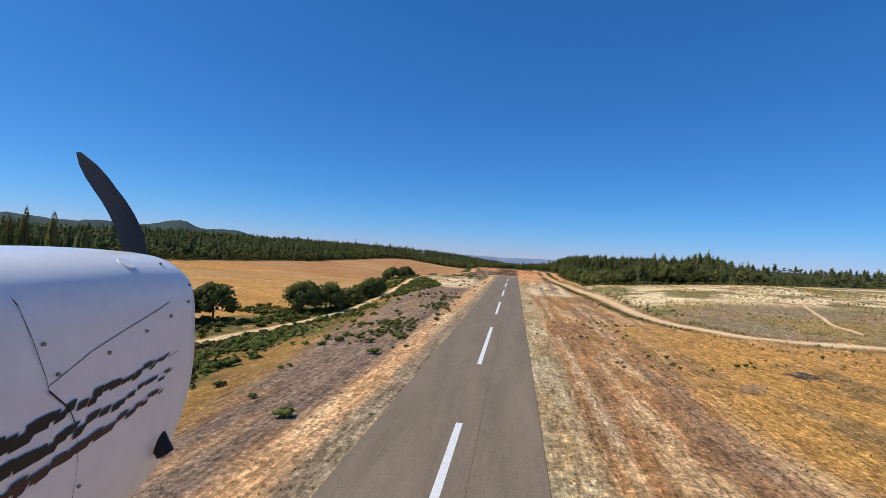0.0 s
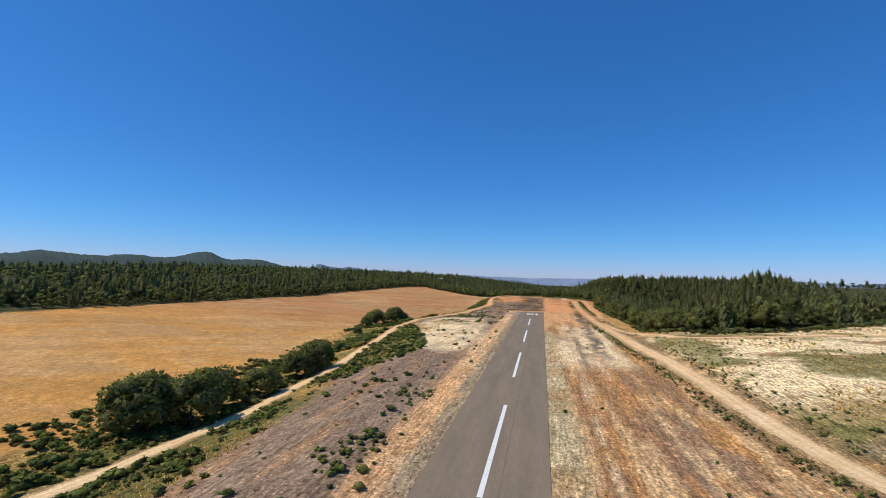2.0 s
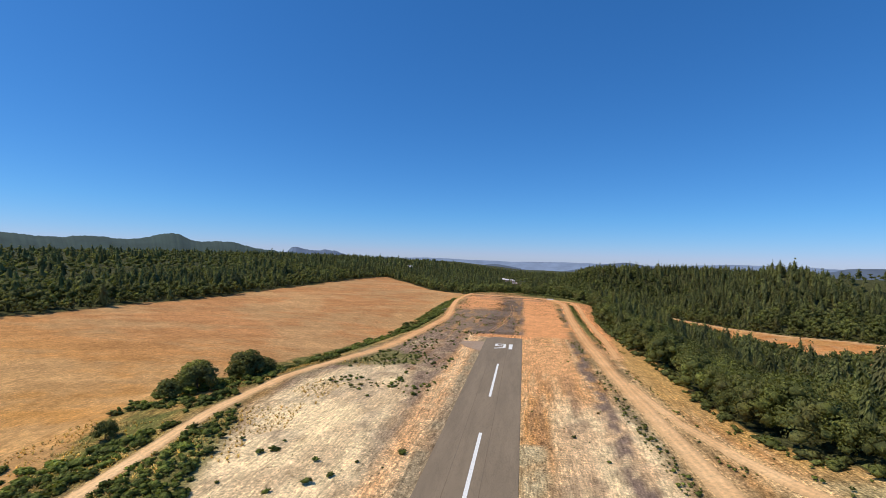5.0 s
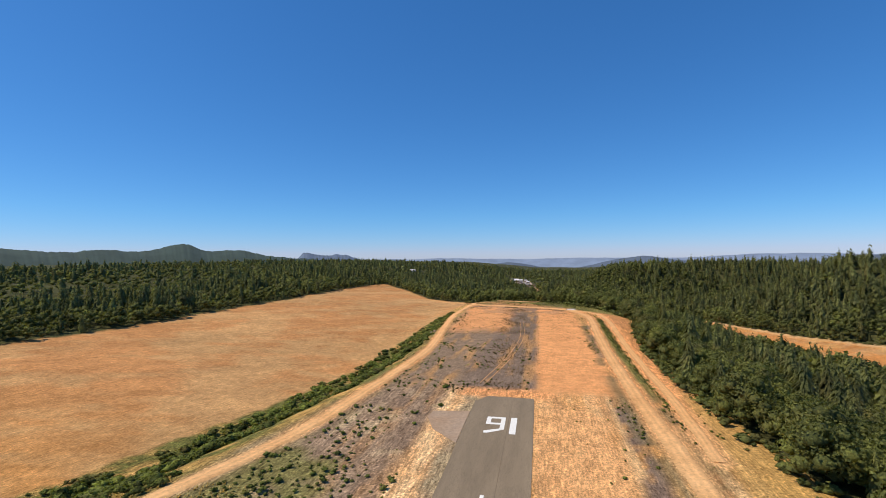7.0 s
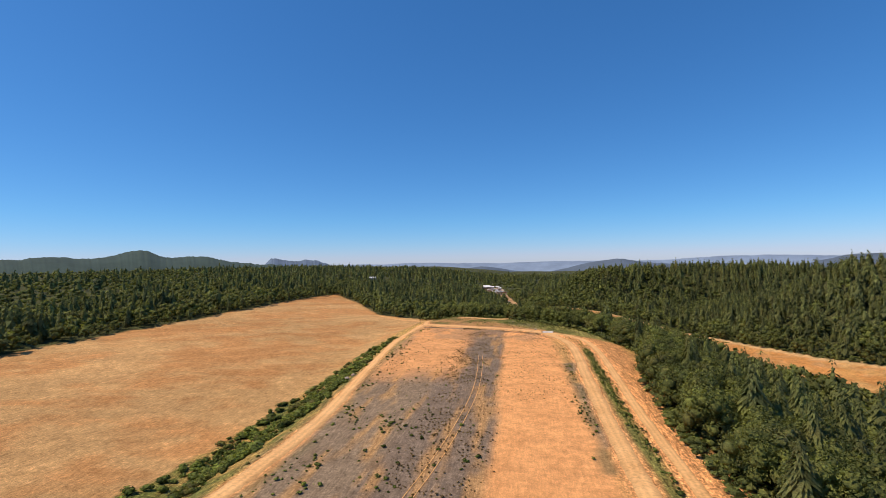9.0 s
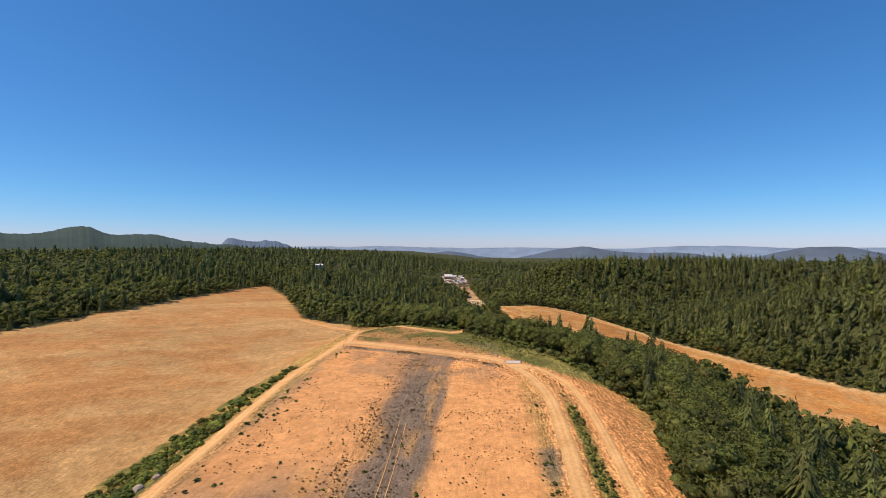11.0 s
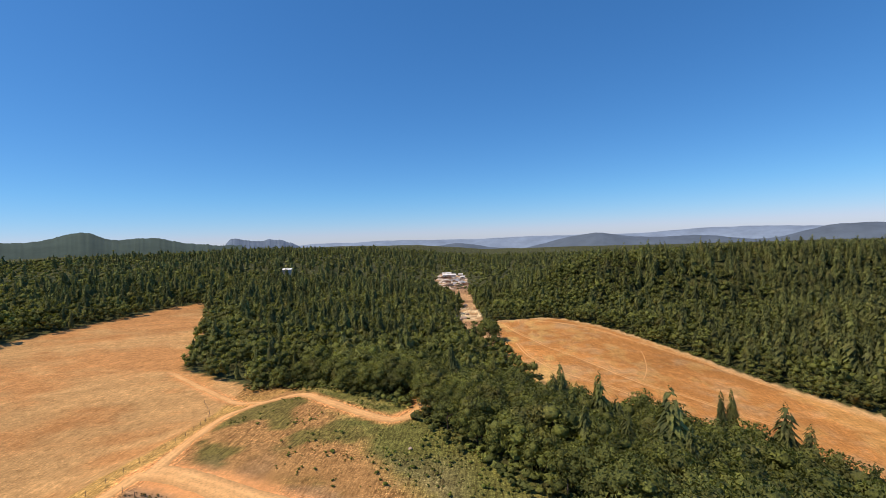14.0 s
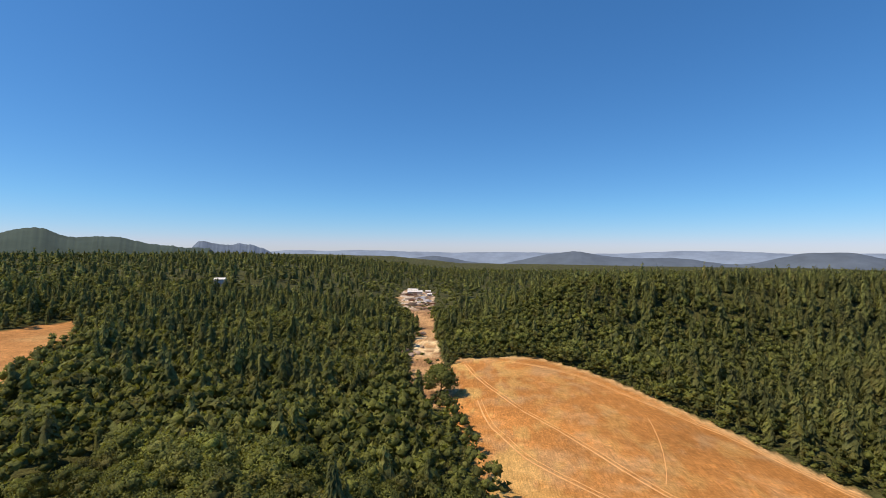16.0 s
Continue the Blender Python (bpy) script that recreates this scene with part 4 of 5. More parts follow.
def build_woods():
    rng = np.random.default_rng(11)
    px, py, lod = [], [], []
    for k, (gap, x0, x1, y0, y1) in enumerate(((5.7, -60, 180, 240, 800), (6.7, -330, 420, 255, 1050), (19, -800, 1250, 100, 2000))):
        x, y = scatter(x0, x1, y0, y1, gap, 70 + k)
        ok = forest(x, y)
        near = is_near(x, y)
        mid = (x > -330) & (x < 380) & (y > 255) & (y < 1050)
        ok &= near if k == 0 else (mid & ~near if k == 1 else ~mid)
        # only what lies ahead of the flight
        ok &= np.abs(x) < 260 + 1.15 * (y + 20)
        px.append(x[ok]), py.append(y[ok]), lod.append(np.full(ok.sum(), k))
    x, y, lod = np.concatenate(px), np.concatenate(py), np.concatenate(lod)
    copse = fbm(x, y, 90, 131, 3)
    edge = np.zeros(len(x), bool)
    for dx, dy in ((14, 0), (-14, 0), (0, -14), (0, 14)):
        edge |= ~forest(x + dx, y + dy)
    hem = np.zeros(len(x), bool)
    for dx, dy in ((36, 0), (-36, 0), (0, -36), (0, 36)):
        hem |= ~forest(x + dx, y + dy)
    broad = rng.random(len(x)) < np.where(edge, 0.8, np.where(hem, 0.30, 0.0) + np.clip(0.26 + 2.4 * (copse - 0.5), 0.03, 0.8))
    tall_copse = (x > 50) & (x < 180) & (y > 300) & (y < 700)
    copse_oaks = (x > -8) & (x < 135) & (y > 560) & (y < 795)
    broad |= copse_oaks & (rng.random(len(x)) < np.where(x > 52, 0.66, 0.86))
    broad |= (x > -60) & (x < 14) & (y > 660) & (y < 780) & (rng.random(len(x)) < 0.6)
    broad |= (x > 50) & (x < 180) & (y < 560) & (y > 300) & (rng.random(len(x)) < 0.42)
    broad &= ~((x > 78) & (x < 260) & (y > 285) & (y < 470) & (rng.random(len(x)) < 0.7))
    broad |= np.hypot(x - 53.4, y - 694) < 6
    tall = np.where(broad, 8.5 + 5.5 * rng.random(len(x)), np.where(lod == 0, 10 + 13 * rng.random(len(x)) ** 1.2, 10 + 14 * rng.random(len(x)) ** 1.5))
    tall = np.where(edge, tall * np.where(tall_copse, 0.85, 0.72), tall) * np.where(tall_copse & broad, np.where(y > 560, np.where(y > 655, 1.1, 1.25), 1.2), 1.0)
    tall = tall * np.where(y < 480, np.where(x > 175, 0.8, np.where(x > 62, 0.95, np.where(x < -100, 0.9, 1.0))), 1.0) * np.where(rng.random(len(x)) < 0.09, 1.35, 1.0) * (0.82 + 0.36 * fbm(x, y, 45, 151, 2))
    # the copse on the lower slope grows tallest
    lush = smooth(58, 82, x) * smooth(590, 622, y) * smooth(730, 705, y) * smooth(150, 130, x)
    tall = tall * (1 + 0.3 * lush)
    tall = np.where(broad, np.minimum(tall, 9.5 + 4.0 * rng.random(len(x)) + 3.5 * lush), np.minimum(tall, np.where(lod == 0, 17 + 5 * rng.random(len(x)), 18 + 11 * rng.random(len(x)) ** 2)))
    wide = np.where(broad, tall * (0.85 + 0.35 * rng.random(len(x))), tall * (1.0 + 0.45 * rng.random(len(x))))
    wide = np.where(lod == 2, wide * np.where(broad, 1.5, 1.45), wide)
    sets = {
        (0, True): [broad_crown(s, 12, 100, 0.026) for s in range(4)], (0, False): [conifer_crown(s, 520, 7, 0.185) for s in range(10, 14)],
        (1, True): [broad_crown(s, 6, 13, 0.072, knob) for s in range(20, 25)], (1, False): [conifer_crown(s, 96, 5, 0.19) for s in range(30, 36)],
        (2, True): [broad_crown(s, 3, 9, 0.10, knob) for s in range(40, 44)], (2, False): [conifer_crown(s, 22, 4, 0.20) for s in range(50, 55)]}
    # the trees that the flight passes closest stand singly
    single = (lod == 0) & (x > 12) & (x < 110) & (y > 585) & (y < 735)
    near_models = {True: [tree_kind("broadleaf_tree", c, BROADLEAF, 30 + s, "rounded green broadleaf tree on the wooded slope") for s, c in enumerate(sets[(0, True)])],
                   False: [tree_kind("fir_tree", c, CONIFER, 40 + s, "pointed dark green fir on the wooded slope") for s, c in enumerate(sets[(0, False)])]}
    for j in np.where(single)[0]:
        ob = stand(near_models[bool(broad[j])][rng.integers(4)], x[j], y[j], tall[j], wide[j], 360 * rng.random())
        tagged(ob, group="trees below the strip")
    for (k, b), crowns in sets.items():
        i = (lod == k) & (broad == b) & ~single
        kind = "broadleaf" if b else "conifer"
        where = ("near", "middle", "distant")[k]
        ob = planted(f"{where}_{kind}_woods", crowns, x[i], y[i], tall[i], wide[i], BROADLEAF if b else CONIFER, 5 + k)
        tagged(ob, f"{where} woodland of dark green {kind} trees", "forest", kind="stuff")


build_woods()


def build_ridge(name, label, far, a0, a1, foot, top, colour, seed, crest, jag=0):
    """A long distant ridge with a sloping face and distance haze painted into its colour; a0 and a1 are bearings in
    degrees from straight ahead.
    """
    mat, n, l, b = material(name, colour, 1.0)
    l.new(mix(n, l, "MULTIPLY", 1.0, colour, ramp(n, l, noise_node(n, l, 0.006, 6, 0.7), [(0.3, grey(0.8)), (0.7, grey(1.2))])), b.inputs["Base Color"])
    a = np.radians(np.linspace(a0, a1, 420))
    k = np.linspace(0, 1, 420)
    rough = fbm(k * 900, 0 * k, 90, seed, 5)
    crown = foot + (top - foot) * (crest(k) * 0.8 + 0.2 * rough) + jag * (fbm(k * 9000, 0 * k, 26, seed + 9, 3) - 0.5)
    rows = []
    for t, s in ((-700, 0.0), (-420, 0.35), (-200, 0.72), (0, 1.0), (200, 0.6)):
        r = far + t + 60 * (fbm(k * 900, 0 * k + t, 60, seed + 3) - 0.5)
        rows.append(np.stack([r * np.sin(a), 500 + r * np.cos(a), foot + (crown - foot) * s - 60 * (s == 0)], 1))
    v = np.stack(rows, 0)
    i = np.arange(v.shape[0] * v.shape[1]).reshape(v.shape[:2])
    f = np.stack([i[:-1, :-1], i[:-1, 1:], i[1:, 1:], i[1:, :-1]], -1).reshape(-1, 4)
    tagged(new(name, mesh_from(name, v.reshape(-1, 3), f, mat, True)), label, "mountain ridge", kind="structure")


def hump(centre, width):
    return lambda k: np.exp(-((k - centre) / width) ** 2)


# bluish distance haze is painted into these base colours
build_ridge("backdrop_mountain", "wooded mountain in the distance with light haze in its colour", 3900, -75, -29, -60, 300, (0.050, 0.075, 0.062), 3, lambda k: 0.52 + 0.12 * hump(0.675, 0.05)(k) + 0.04 * np.sin(k * 40) - 0.22 * smooth(0.74, 1.0, k), 8)
build_ridge("backdrop_mesa", "flat-topped mesa painted in blue haze on the horizon", 4100, -34.5, -18, -120, 128, (0.115, 0.155, 0.215), 8, lambda k: smooth(0.12, 0.27, k) * (1.06 - 0.26 * k) * smooth(0.95, 0.55, k))
build_ridge("backdrop_far_range", "mountain range painted in pale blue haze on the horizon", 4300, -30, 62, -160, 100, (0.215, 0.275, 0.365), 14, lambda k: 0.82 + 0.06 * np.sin(k * 9) + 0.08 * hump(0.38, 0.06)(k) + 0.08 * hump(0.62, 0.07)(k) - 0.10 * smooth(0.7, 0.95, k))
build_ridge("backdrop_near_range", "wooded hills painted in blue haze past the valley", 3600, -8, 62, -170, 90, (0.105, 0.135, 0.175), 23, lambda k: 0.58 + 0.36 * hump(0.32, 0.075)(k) + 0.30 * hump(0.60, 0.06)(k) + 0.12 * np.sin(k * 31) + 0.2 * hump(0.85, 0.1)(k))


# ---- trees that stand alone ----
def build_single_trees():
    oaks = [tree_kind("oak_tree", broad_crown(200 + s, 18, 120, 0.036), BROADLEAF, s, "round dark green oak tree on the scrubby bank") for s in range(3)]
    spots = [(-63.5, 146, 9.0), (-69, 138, 9.5), (-66, 156, 8), (-74, 147, 8), (-81, 106, 9.5), (-87, 100, 8), (-61, 166, 6), (-60.5, 182, 6.5), (-59.5, 191, 7.5), (-63.5, 196, 6.5),
             (-80, 284, 4.6), (-77.5, 291, 7), (-82, 296, 6), (-71.8, 304, 7), (-74.5, 308, 6), (-69, 309, 4.5), (-70, 230, 3), (-76, 262, 3.2)]
    rng = random.Random(3)
    for k, (x, y, h) in enumerate(spots):
        ob = stand(oaks[k % 3], x, y, h * 1.22, h * rng.uniform(1.3, 1.6), rng.uniform(0, 360))
        tagged(ob, group="oaks on the bank")
    lone = tree_kind("oak_tree", broad_crown(231, 18, 110, 0.038), BROADLEAF, 9, "dark green oak standing alone in the dry field corner")
    stand(lone, 28, 806, 13, 15, 20)
    fir = tree_kind("fir_tree", conifer_crown(240, 460, 8, 0.185), CONIFER, 12, "pointed dark green fir at the edge of the dry field")
    for x, y, h, w in ((19.5, 793, 15, 24), (59, 659.5, 23, 27), (68.4, 634.6, 26, 40), (104.7, 657, 22, 31), (109, 655, 18, 25), (100.4, 681, 17, 15), (107, 688.5, 16, 15), (107, 642, 17, 19), (116, 644, 15, 17), (-256.6, 186, 25, 22), (-252.8, 191, 30, 25), (-245.4, 200, 29, 27), (-236, 210, 22, 20)):
        stand(fir, x, y, h, w, rng.uniform(0, 360))


build_single_trees()


def shrubs(name, label, x, y, low, high, seed, mat, crowns, flat=0.8):
    rng = np.random.default_rng(seed)
    tall = low + (high - low) * rng.random(len(x)) ** 1.7
    ob = planted(name, crowns, x, y, tall * flat, tall * (1.0 + 0.7 * rng.random(len(x))), mat, seed + 1, 0.05)
    return tagged(ob, label, "shrubs", kind="stuff")


def shrub_crown(seed, lobes, per_lobe, size):
    rng = np.random.default_rng(seed)
    out = []
    for k in range(lobes):
        a = k * 2.4 + rng.random()
        r = 0.36 * (k / max(1, lobes)) ** 0.5
        c = np.array((r * math.cos(a), r * math.sin(a), 0.30 + 0.3 * rng.random() - r * 0.4))
        rad = 0.26 + 0.10 * rng.random()
        out.append(knob(rng, c, rad * 1.1, 0.9, 0.35))
        out.append(leaves(rng, c, rad, 0.9, per_lobe, size))
    return join(out)


SMALL_SHRUBS = [shrub_crown(s, 2, 10, 0.16) for s in range(300, 305)]
TINY_SHRUBS = [shrub_crown(s, 1, 8, 0.22) for s in range(320, 325)]
BIG_SHRUBS = [shrub_crown(s, 3, 11, 0.15) for s in range(310, 315)]




def build_shrubs():
    def pick(x0, x1, y0, y1, gap, seed, chance, under=False):
        x, y = scatter(x0, x1, y0, y1, gap, seed)
        rng = np.random.default_rng(seed + 500)
        ok = rng.random(len(x)) < chance(x, y)
        clear = np.abs(x) > 8.6
        clear |= y > 388
        for pts, w in ((RIGHT_ROAD, 3.4), (LEFT_ROAD, 3.2), (CROSS_ROAD, 4.2), (LOOP_ROAD, 2.8), (BENCH_TRACK, 2.0), (BRANCH_TRACK, 2.0)):
            clear &= line_distance(x, y, pts[::3]) > w
        clear &= ~((np.abs(x + 12) < 6.5) & (np.abs(y - 362) < 11))
        ok &= clear & (under | ~forest(x, y))
        return x[ok], y[ok]

    clump = lambda x, y, s, size: fbm(x, y, size, s, 3)
    # low coyote brush on the grey subsoil
    x, y = pick(-52, -12, 10, 260, 1.5, 401, lambda x, y: 0.02 + (0.75 * smooth(0.52, 0.64, clump(x, y, 3, 17)) * smooth(-13, -17, x) * smooth(-36, -30, x) * smooth(56, 72, y) * smooth(175, 130, y) + 0.035 * (y > 60)) * (1 - np.exp(-((x + 30) / 14) ** 4 - ((y - 260) / 45) ** 4)))
    shrubs("low_shrubs", "low dark green shrubs dotted over grey soil", x, y, 0.5, 1.5, 41, SHRUB, SMALL_SHRUBS)
    x, y = pick(-40, 8, 390, 612, 1.5, 402, lambda x, y: 0.05 * smooth(560, 500, y) + 0.5 * smooth(0.52, 0.60, clump(x, y, 13, 12)) * smooth(0, -14, x) * smooth(500, 460, y) + 0.45 * smooth(7, 1, x - left_edge(y)) * smooth(0.42, 0.52, clump(x, y, 19, 18)))
    shrubs("low_shrubs_far", "low dark shrubs dotted over the graded strip", x, y, 0.25, 1.0, 42, SHRUB, SMALL_SHRUBS)
    x, y = pick(9, 60, 60, 400, 2.0, 403, lambda x, y: 0.012 + 0.35 * smooth(0.58, 0.66, clump(x, y, 23, 14)) * smooth(12, 26, x))
    shrubs("verge_shrubs", "scattered small dark shrubs on tan soil", x, y, 0.25, 0.9, 43, SHRUB, SMALL_SHRUBS)
    # the green bank between the dirt road and the field
    x, y = pick(-104, -34, 60, 345, 2.1, 404, lambda x, y: 0.95 * smooth(0.40, 0.52, clump(x, y, 33, 20)) * smooth(-96, -80, x) * (x < np.interp(y, ROAD_Y, ROAD_X)))
    shrubs("bank_scrub", "dense green brush on the bank beside the dirt road", x, y, 0.9, 2.6, 44, SHRUB, BIG_SHRUBS)
    x, y = pick(-66, -27, 30, 345, 1.5, 414, lambda x, y: 0.9 * np.maximum(smooth(0.40, 0.48, clump(x, y, 34, 15)), 0.75 * smooth(160, 185, y)) * smooth(1.5, -1.5, x - np.interp(y, [30, 100, 130, 160, 172, 184, 200, 215, 250, 275, 285], [-37, -40, -43, -46, -43, -39, -33, -31.5, -43, -54, -58]) + 5 * (clump(x, y, 35, 9) - 0.5)) * (x > np.interp(y, ROAD_Y, ROAD_X) + 2) * (y < 290))
    shrubs("low_bank_brush", "low bright green brush between road and graded soil", x, y, 0.6, 2.1, 54, SHRUB, SMALL_SHRUBS)
    x, y = pick(-90, -38, 330, 600, 2.2, 405, lambda x, y: 0.95 * smooth(-2, -5, x - np.interp(y, [330, 345, 385, 425, 480, 540, 600], [-58, -56, -47, -41, -41, -45, -48])) * smooth(-2, 2.5, x - np.interp(y, [330, 400, 450, 520, 570, 600], [-90, -80, -77, -72, -60, -50]) + 8 * (clump(x, y, 87, 14) - 0.55)) * (0.45 + 0.55 * smooth(0.40, 0.50, clump(x, y, 88, 11))))
    shrubs("hedge_brush", "thick green brush on the slope between road and stubble field", x, y, 1.2, 3.0, 45, SHRUB, BIG_SHRUBS)
    # white hillside
    x, y = pick(50, 190, 80, 330, 2.6, 406, lambda x, y: 0.03 + 0.5 * smooth(0.52, 0.62, clump(x, y, 91, 24)))
    shrubs("hillside_shrubs", "small green and brown shrubs on the white hillside", x, y, 0.3, 1.1, 46, SHRUB, TINY_SHRUBS)
    # strip of green between the two tracks, edges of the woods, past the cross road
    x, y = pick(40, 66, 380, 600, 1.0, 407, lambda x, y: 0.95 * smooth(2.0, 1.0, np.abs(x - 4.6 - np.interp(y, RIGHT_ROAD[:, 1], RIGHT_ROAD[:, 0]))) * (y < 545) + 0.75 * smooth(4, 0, np.interp(y, [380, 446, 487, 520, 545, 600], [54, 53, 56, 63, 69, 52]) - x - 2))
    shrubs("track_scrub", "green weeds and brush between the dirt tracks", x, y, 0.35, 1.1, 47, SHRUB, TINY_SHRUBS)
    x, y = pick(-44, 64, 560, 705, 1.15, 408, lambda x, y: (0.03 + 0.34 * smooth(0, 14, x + 0.72 * (y - 640)) * smooth(0.40, 0.52, clump(x, y, 21, 9)) + 0.5 * smooth(0.54, 0.62, clump(x, y, 17, 10))) * smooth(0, 4, y - 4 - np.interp(x, [-44, 0, 28, 60], [626, 611, 597, 560])))
    shrubs("slope_weeds", "rank green weeds and brush on the slope above the woods", x, y, 0.25, 1.0, 48, SHRUB, TINY_SHRUBS)
    # shrubby hem of the woods
    x, y = pick(50, 330, 236, 470, 2.2, 409, lambda x, y: 0.7 * (forest(x, y + 7) | forest(x + 4, y)))
    shrubs("wood_hem", "brushy hem of the woods", x, y, 1.0, 3.0, 49, BROADLEAF, BIG_SHRUBS)
    x, y = pick(20, 330, 540, 900, 2.4, 410, lambda x, y: 0.8 * (inside(x - 6, y - 5, RIGHT_FIELD) | inside(x, y - 7, RIGHT_FIELD) | inside(x - 7, y, RIGHT_FIELD)) * ~inside(x, y, RIGHT_FIELD), True)
    shrubs("field_hem", "brown and green brush along the edge of the dry field", x, y, 1.0, 3.0, 50, BROADLEAF, BIG_SHRUBS)

    x, y = pick(-60, 72, 380, 705, 1.8, 413, lambda x, y: 0.85 * (forest(x + 5, y) | forest(x, y + 5)) + 0.8 * forest(x, y) * ~(forest(x - 5, y) & forest(x, y - 5)), True)
    shrubs("copse_hem", "low green brush at the foot of the trees", x, y, 1.0, 3.2, 53, BROADLEAF, TINY_SHRUBS)
    x, y = pick(-15, 9, 392, 606, 0.85, 415, lambda x, y: 0.12 + 0.75 * smooth(0.44, 0.53, clump(x, y, 61, 7)) * smooth(1, -2, np.abs(x + 3 + 5 * smooth(480, 590, y) - 6 * (clump(x, y, 63, 25) - 0.5)) - 8))
    shrubs("stony_rubble", "dark stones and dead weeds strewn over the grey strip", x, y, 0.15, 0.6, 55, DEAD_WEED, TINY_SHRUBS)
    # a dark weedy line along the road's verge
    x, y = pick(26, 62, 110, 590, 1.1, 411, lambda x, y: smooth(2.6, 1.0, np.abs(line_distance(x, y, RIGHT_ROAD[::3]) - 5.0)) * np.maximum(0.5 * smooth(0.42, 0.56, clump(x, y, 47, 22)), 0.85 * smooth(330, 280, y) * (x < np.interp(y, RIGHT_ROAD[:, 1], RIGHT_ROAD[:, 0]))))
    shrubs("road_weeds", "dark weeds along the verge of the dirt road", x, y, 0.3, 1.0, 51, SHRUB, TINY_SHRUBS)
    x, y = pick(-44, -14, 280, 395, 1.5, 416, lambda x, y: 0.03 + 0.5 * smooth(0.55, 0.62, clump(x, y, 71, 13)) + 0.55 * smooth(6, 2, np.abs(y - 335 - 0.3 * (x + 30)) - 9 * smooth(-12, -34, x)) * smooth(0.40, 0.50, clump(x, y, 77, 9)) + 0.4 * smooth(7, 3, np.abs((x + 35) * 0.89 - (y - 346) * 0.46) + 6 * (clump(x, y, 75, 8) - 0.5)) * smooth(22, 14, np.abs((x + 35) * 0.46 + (y - 346) * 0.89)))
    shrubs("strip_shrubs", "low green shrubs on pale mottled soil", x, y, 0.4, 1.3, 56, SHRUB, SMALL_SHRUBS)
    x, y = pick(-64, 40, 786, 1290, 3.4, 417, lambda x, y: 0.16 * inside(x, y, GAP_STRIP) * smooth(0.48, 0.58, clump(x, y, 79, 22)))
    shrubs("clearing_brush", "scattered brush on the stripped clearing", x, y, 0.8, 3.2, 57, BROADLEAF, BIG_SHRUBS)
    x, y = pick(-45, 27, 580, 620, 0.8, 418, lambda x, y: 0.6 * smooth(2.6, 1.0, np.abs(y - np.interp(x, [-44, -34, -19, 0, 17, 28], [613, 612, 606, 599.5, 592, 585]))) * smooth(0.40, 0.52, clump(x, y, 83, 9)))
    shrubs("berm_weeds", "dry brown and green weeds along the berm", x, y, 0.3, 1.0, 58, DEAD_WEED, TINY_SHRUBS)
    # stubble of dead weeds on the graded soil
    x, y = pick(-40, 32, 470, 612, 1.25, 412, lambda x, y: 0.04 + 0.75 * smooth(0.50, 0.60, clump(x, y, 57, 8)))
    shrubs("dead_weeds", "small dead brown weeds over orange clay", x, y, 0.15, 0.5, 52, DEAD_WEED, TINY_SHRUBS)


def tuft(seed, blades):
    rng = np.random.default_rng(seed)
    v = []
    for k in range(blades):
        a, r = rng.random() * 6.283, 0.25 + 0.35 * rng.random()
        c, s = math.cos(a), math.sin(a)
        v += [(-0.16 * s, 0.16 * c, 0.0), (0.16 * s, -0.16 * c, 0.0), (r * c, r * s, 0.6 + 0.4 * rng.random())]
    f = np.arange(3 * blades).reshape(-1, 3)
    return soft_leaves(np.array(v, float), f, np.tile((0.0, 0.0, 1.0), (blades, 1)), 0.7)


def build_tufts():
    tufts = [tuft(s, 6) for s in range(500, 506)]
    for name, label, mat, box_, gap, seed, chance, low, high in (
            ("dry_grass_tufts", "dry straw-coloured grass tufts on the verge", STRAW, (8, 46, 0, 200), 0.55, 61, lambda x, y: 0.04 + 0.8 * smooth(0.50, 0.60, fbm(x * 3, y * 0.8, 7, 63, 4)), 0.08, 0.26),
            ("brown_weeds", "low brown weeds on tan soil", DEAD_WEED, (8, 50, 0, 300), 0.8, 71, lambda x, y: 0.02 + 0.7 * smooth(0.55, 0.64, fbm(x * 2, y * 0.6, 9, 73, 4)), 0.08, 0.24),
            ("grey_weeds", "low grey-brown weeds on the lavender soil", DEAD_WEED, (-48, -9, 0, 300), 0.9, 81, lambda x, y: 0.02 + 0.5 * smooth(0.55, 0.64, fbm(x, y, 7, 83, 4)), 0.08, 0.28),
            ("bank_grass", "long dry grass on the bank", STRAW, (-90, -38, 20, 330), 1.0, 91, lambda x, y: 0.7 * smooth(0.5, 0.6, fbm(x, y, 14, 93, 3)), 0.3, 0.8),
            ("hill_grass", "dry grass on the white hillside", STRAW, (48, 180, 0, 300), 1.3, 95, lambda x, y: 0.5 * smooth(0.48, 0.58, fbm(x, y, 16, 97, 3)), 0.3, 0.8)):
        x, y = scatter(*box_, gap, seed)
        rng = np.random.default_rng(seed + 1)
        ok = (rng.random(len(x)) < chance(x, y)) & ~forest(x, y)
        for pts in (RIGHT_ROAD, LEFT_ROAD, BRANCH_TRACK):
            ok &= line_distance(x, y, pts[::3]) > 2.8
        x, y = x[ok], y[ok]
        tall = low + (high - low) * rng.random(len(x)) ** 1.6
        tagged(planted(name, tufts, x, y, tall, tall * 1.5, mat, seed + 2, 0.02), label, "dry grass", kind="stuff")


build_shrubs()
build_tufts()


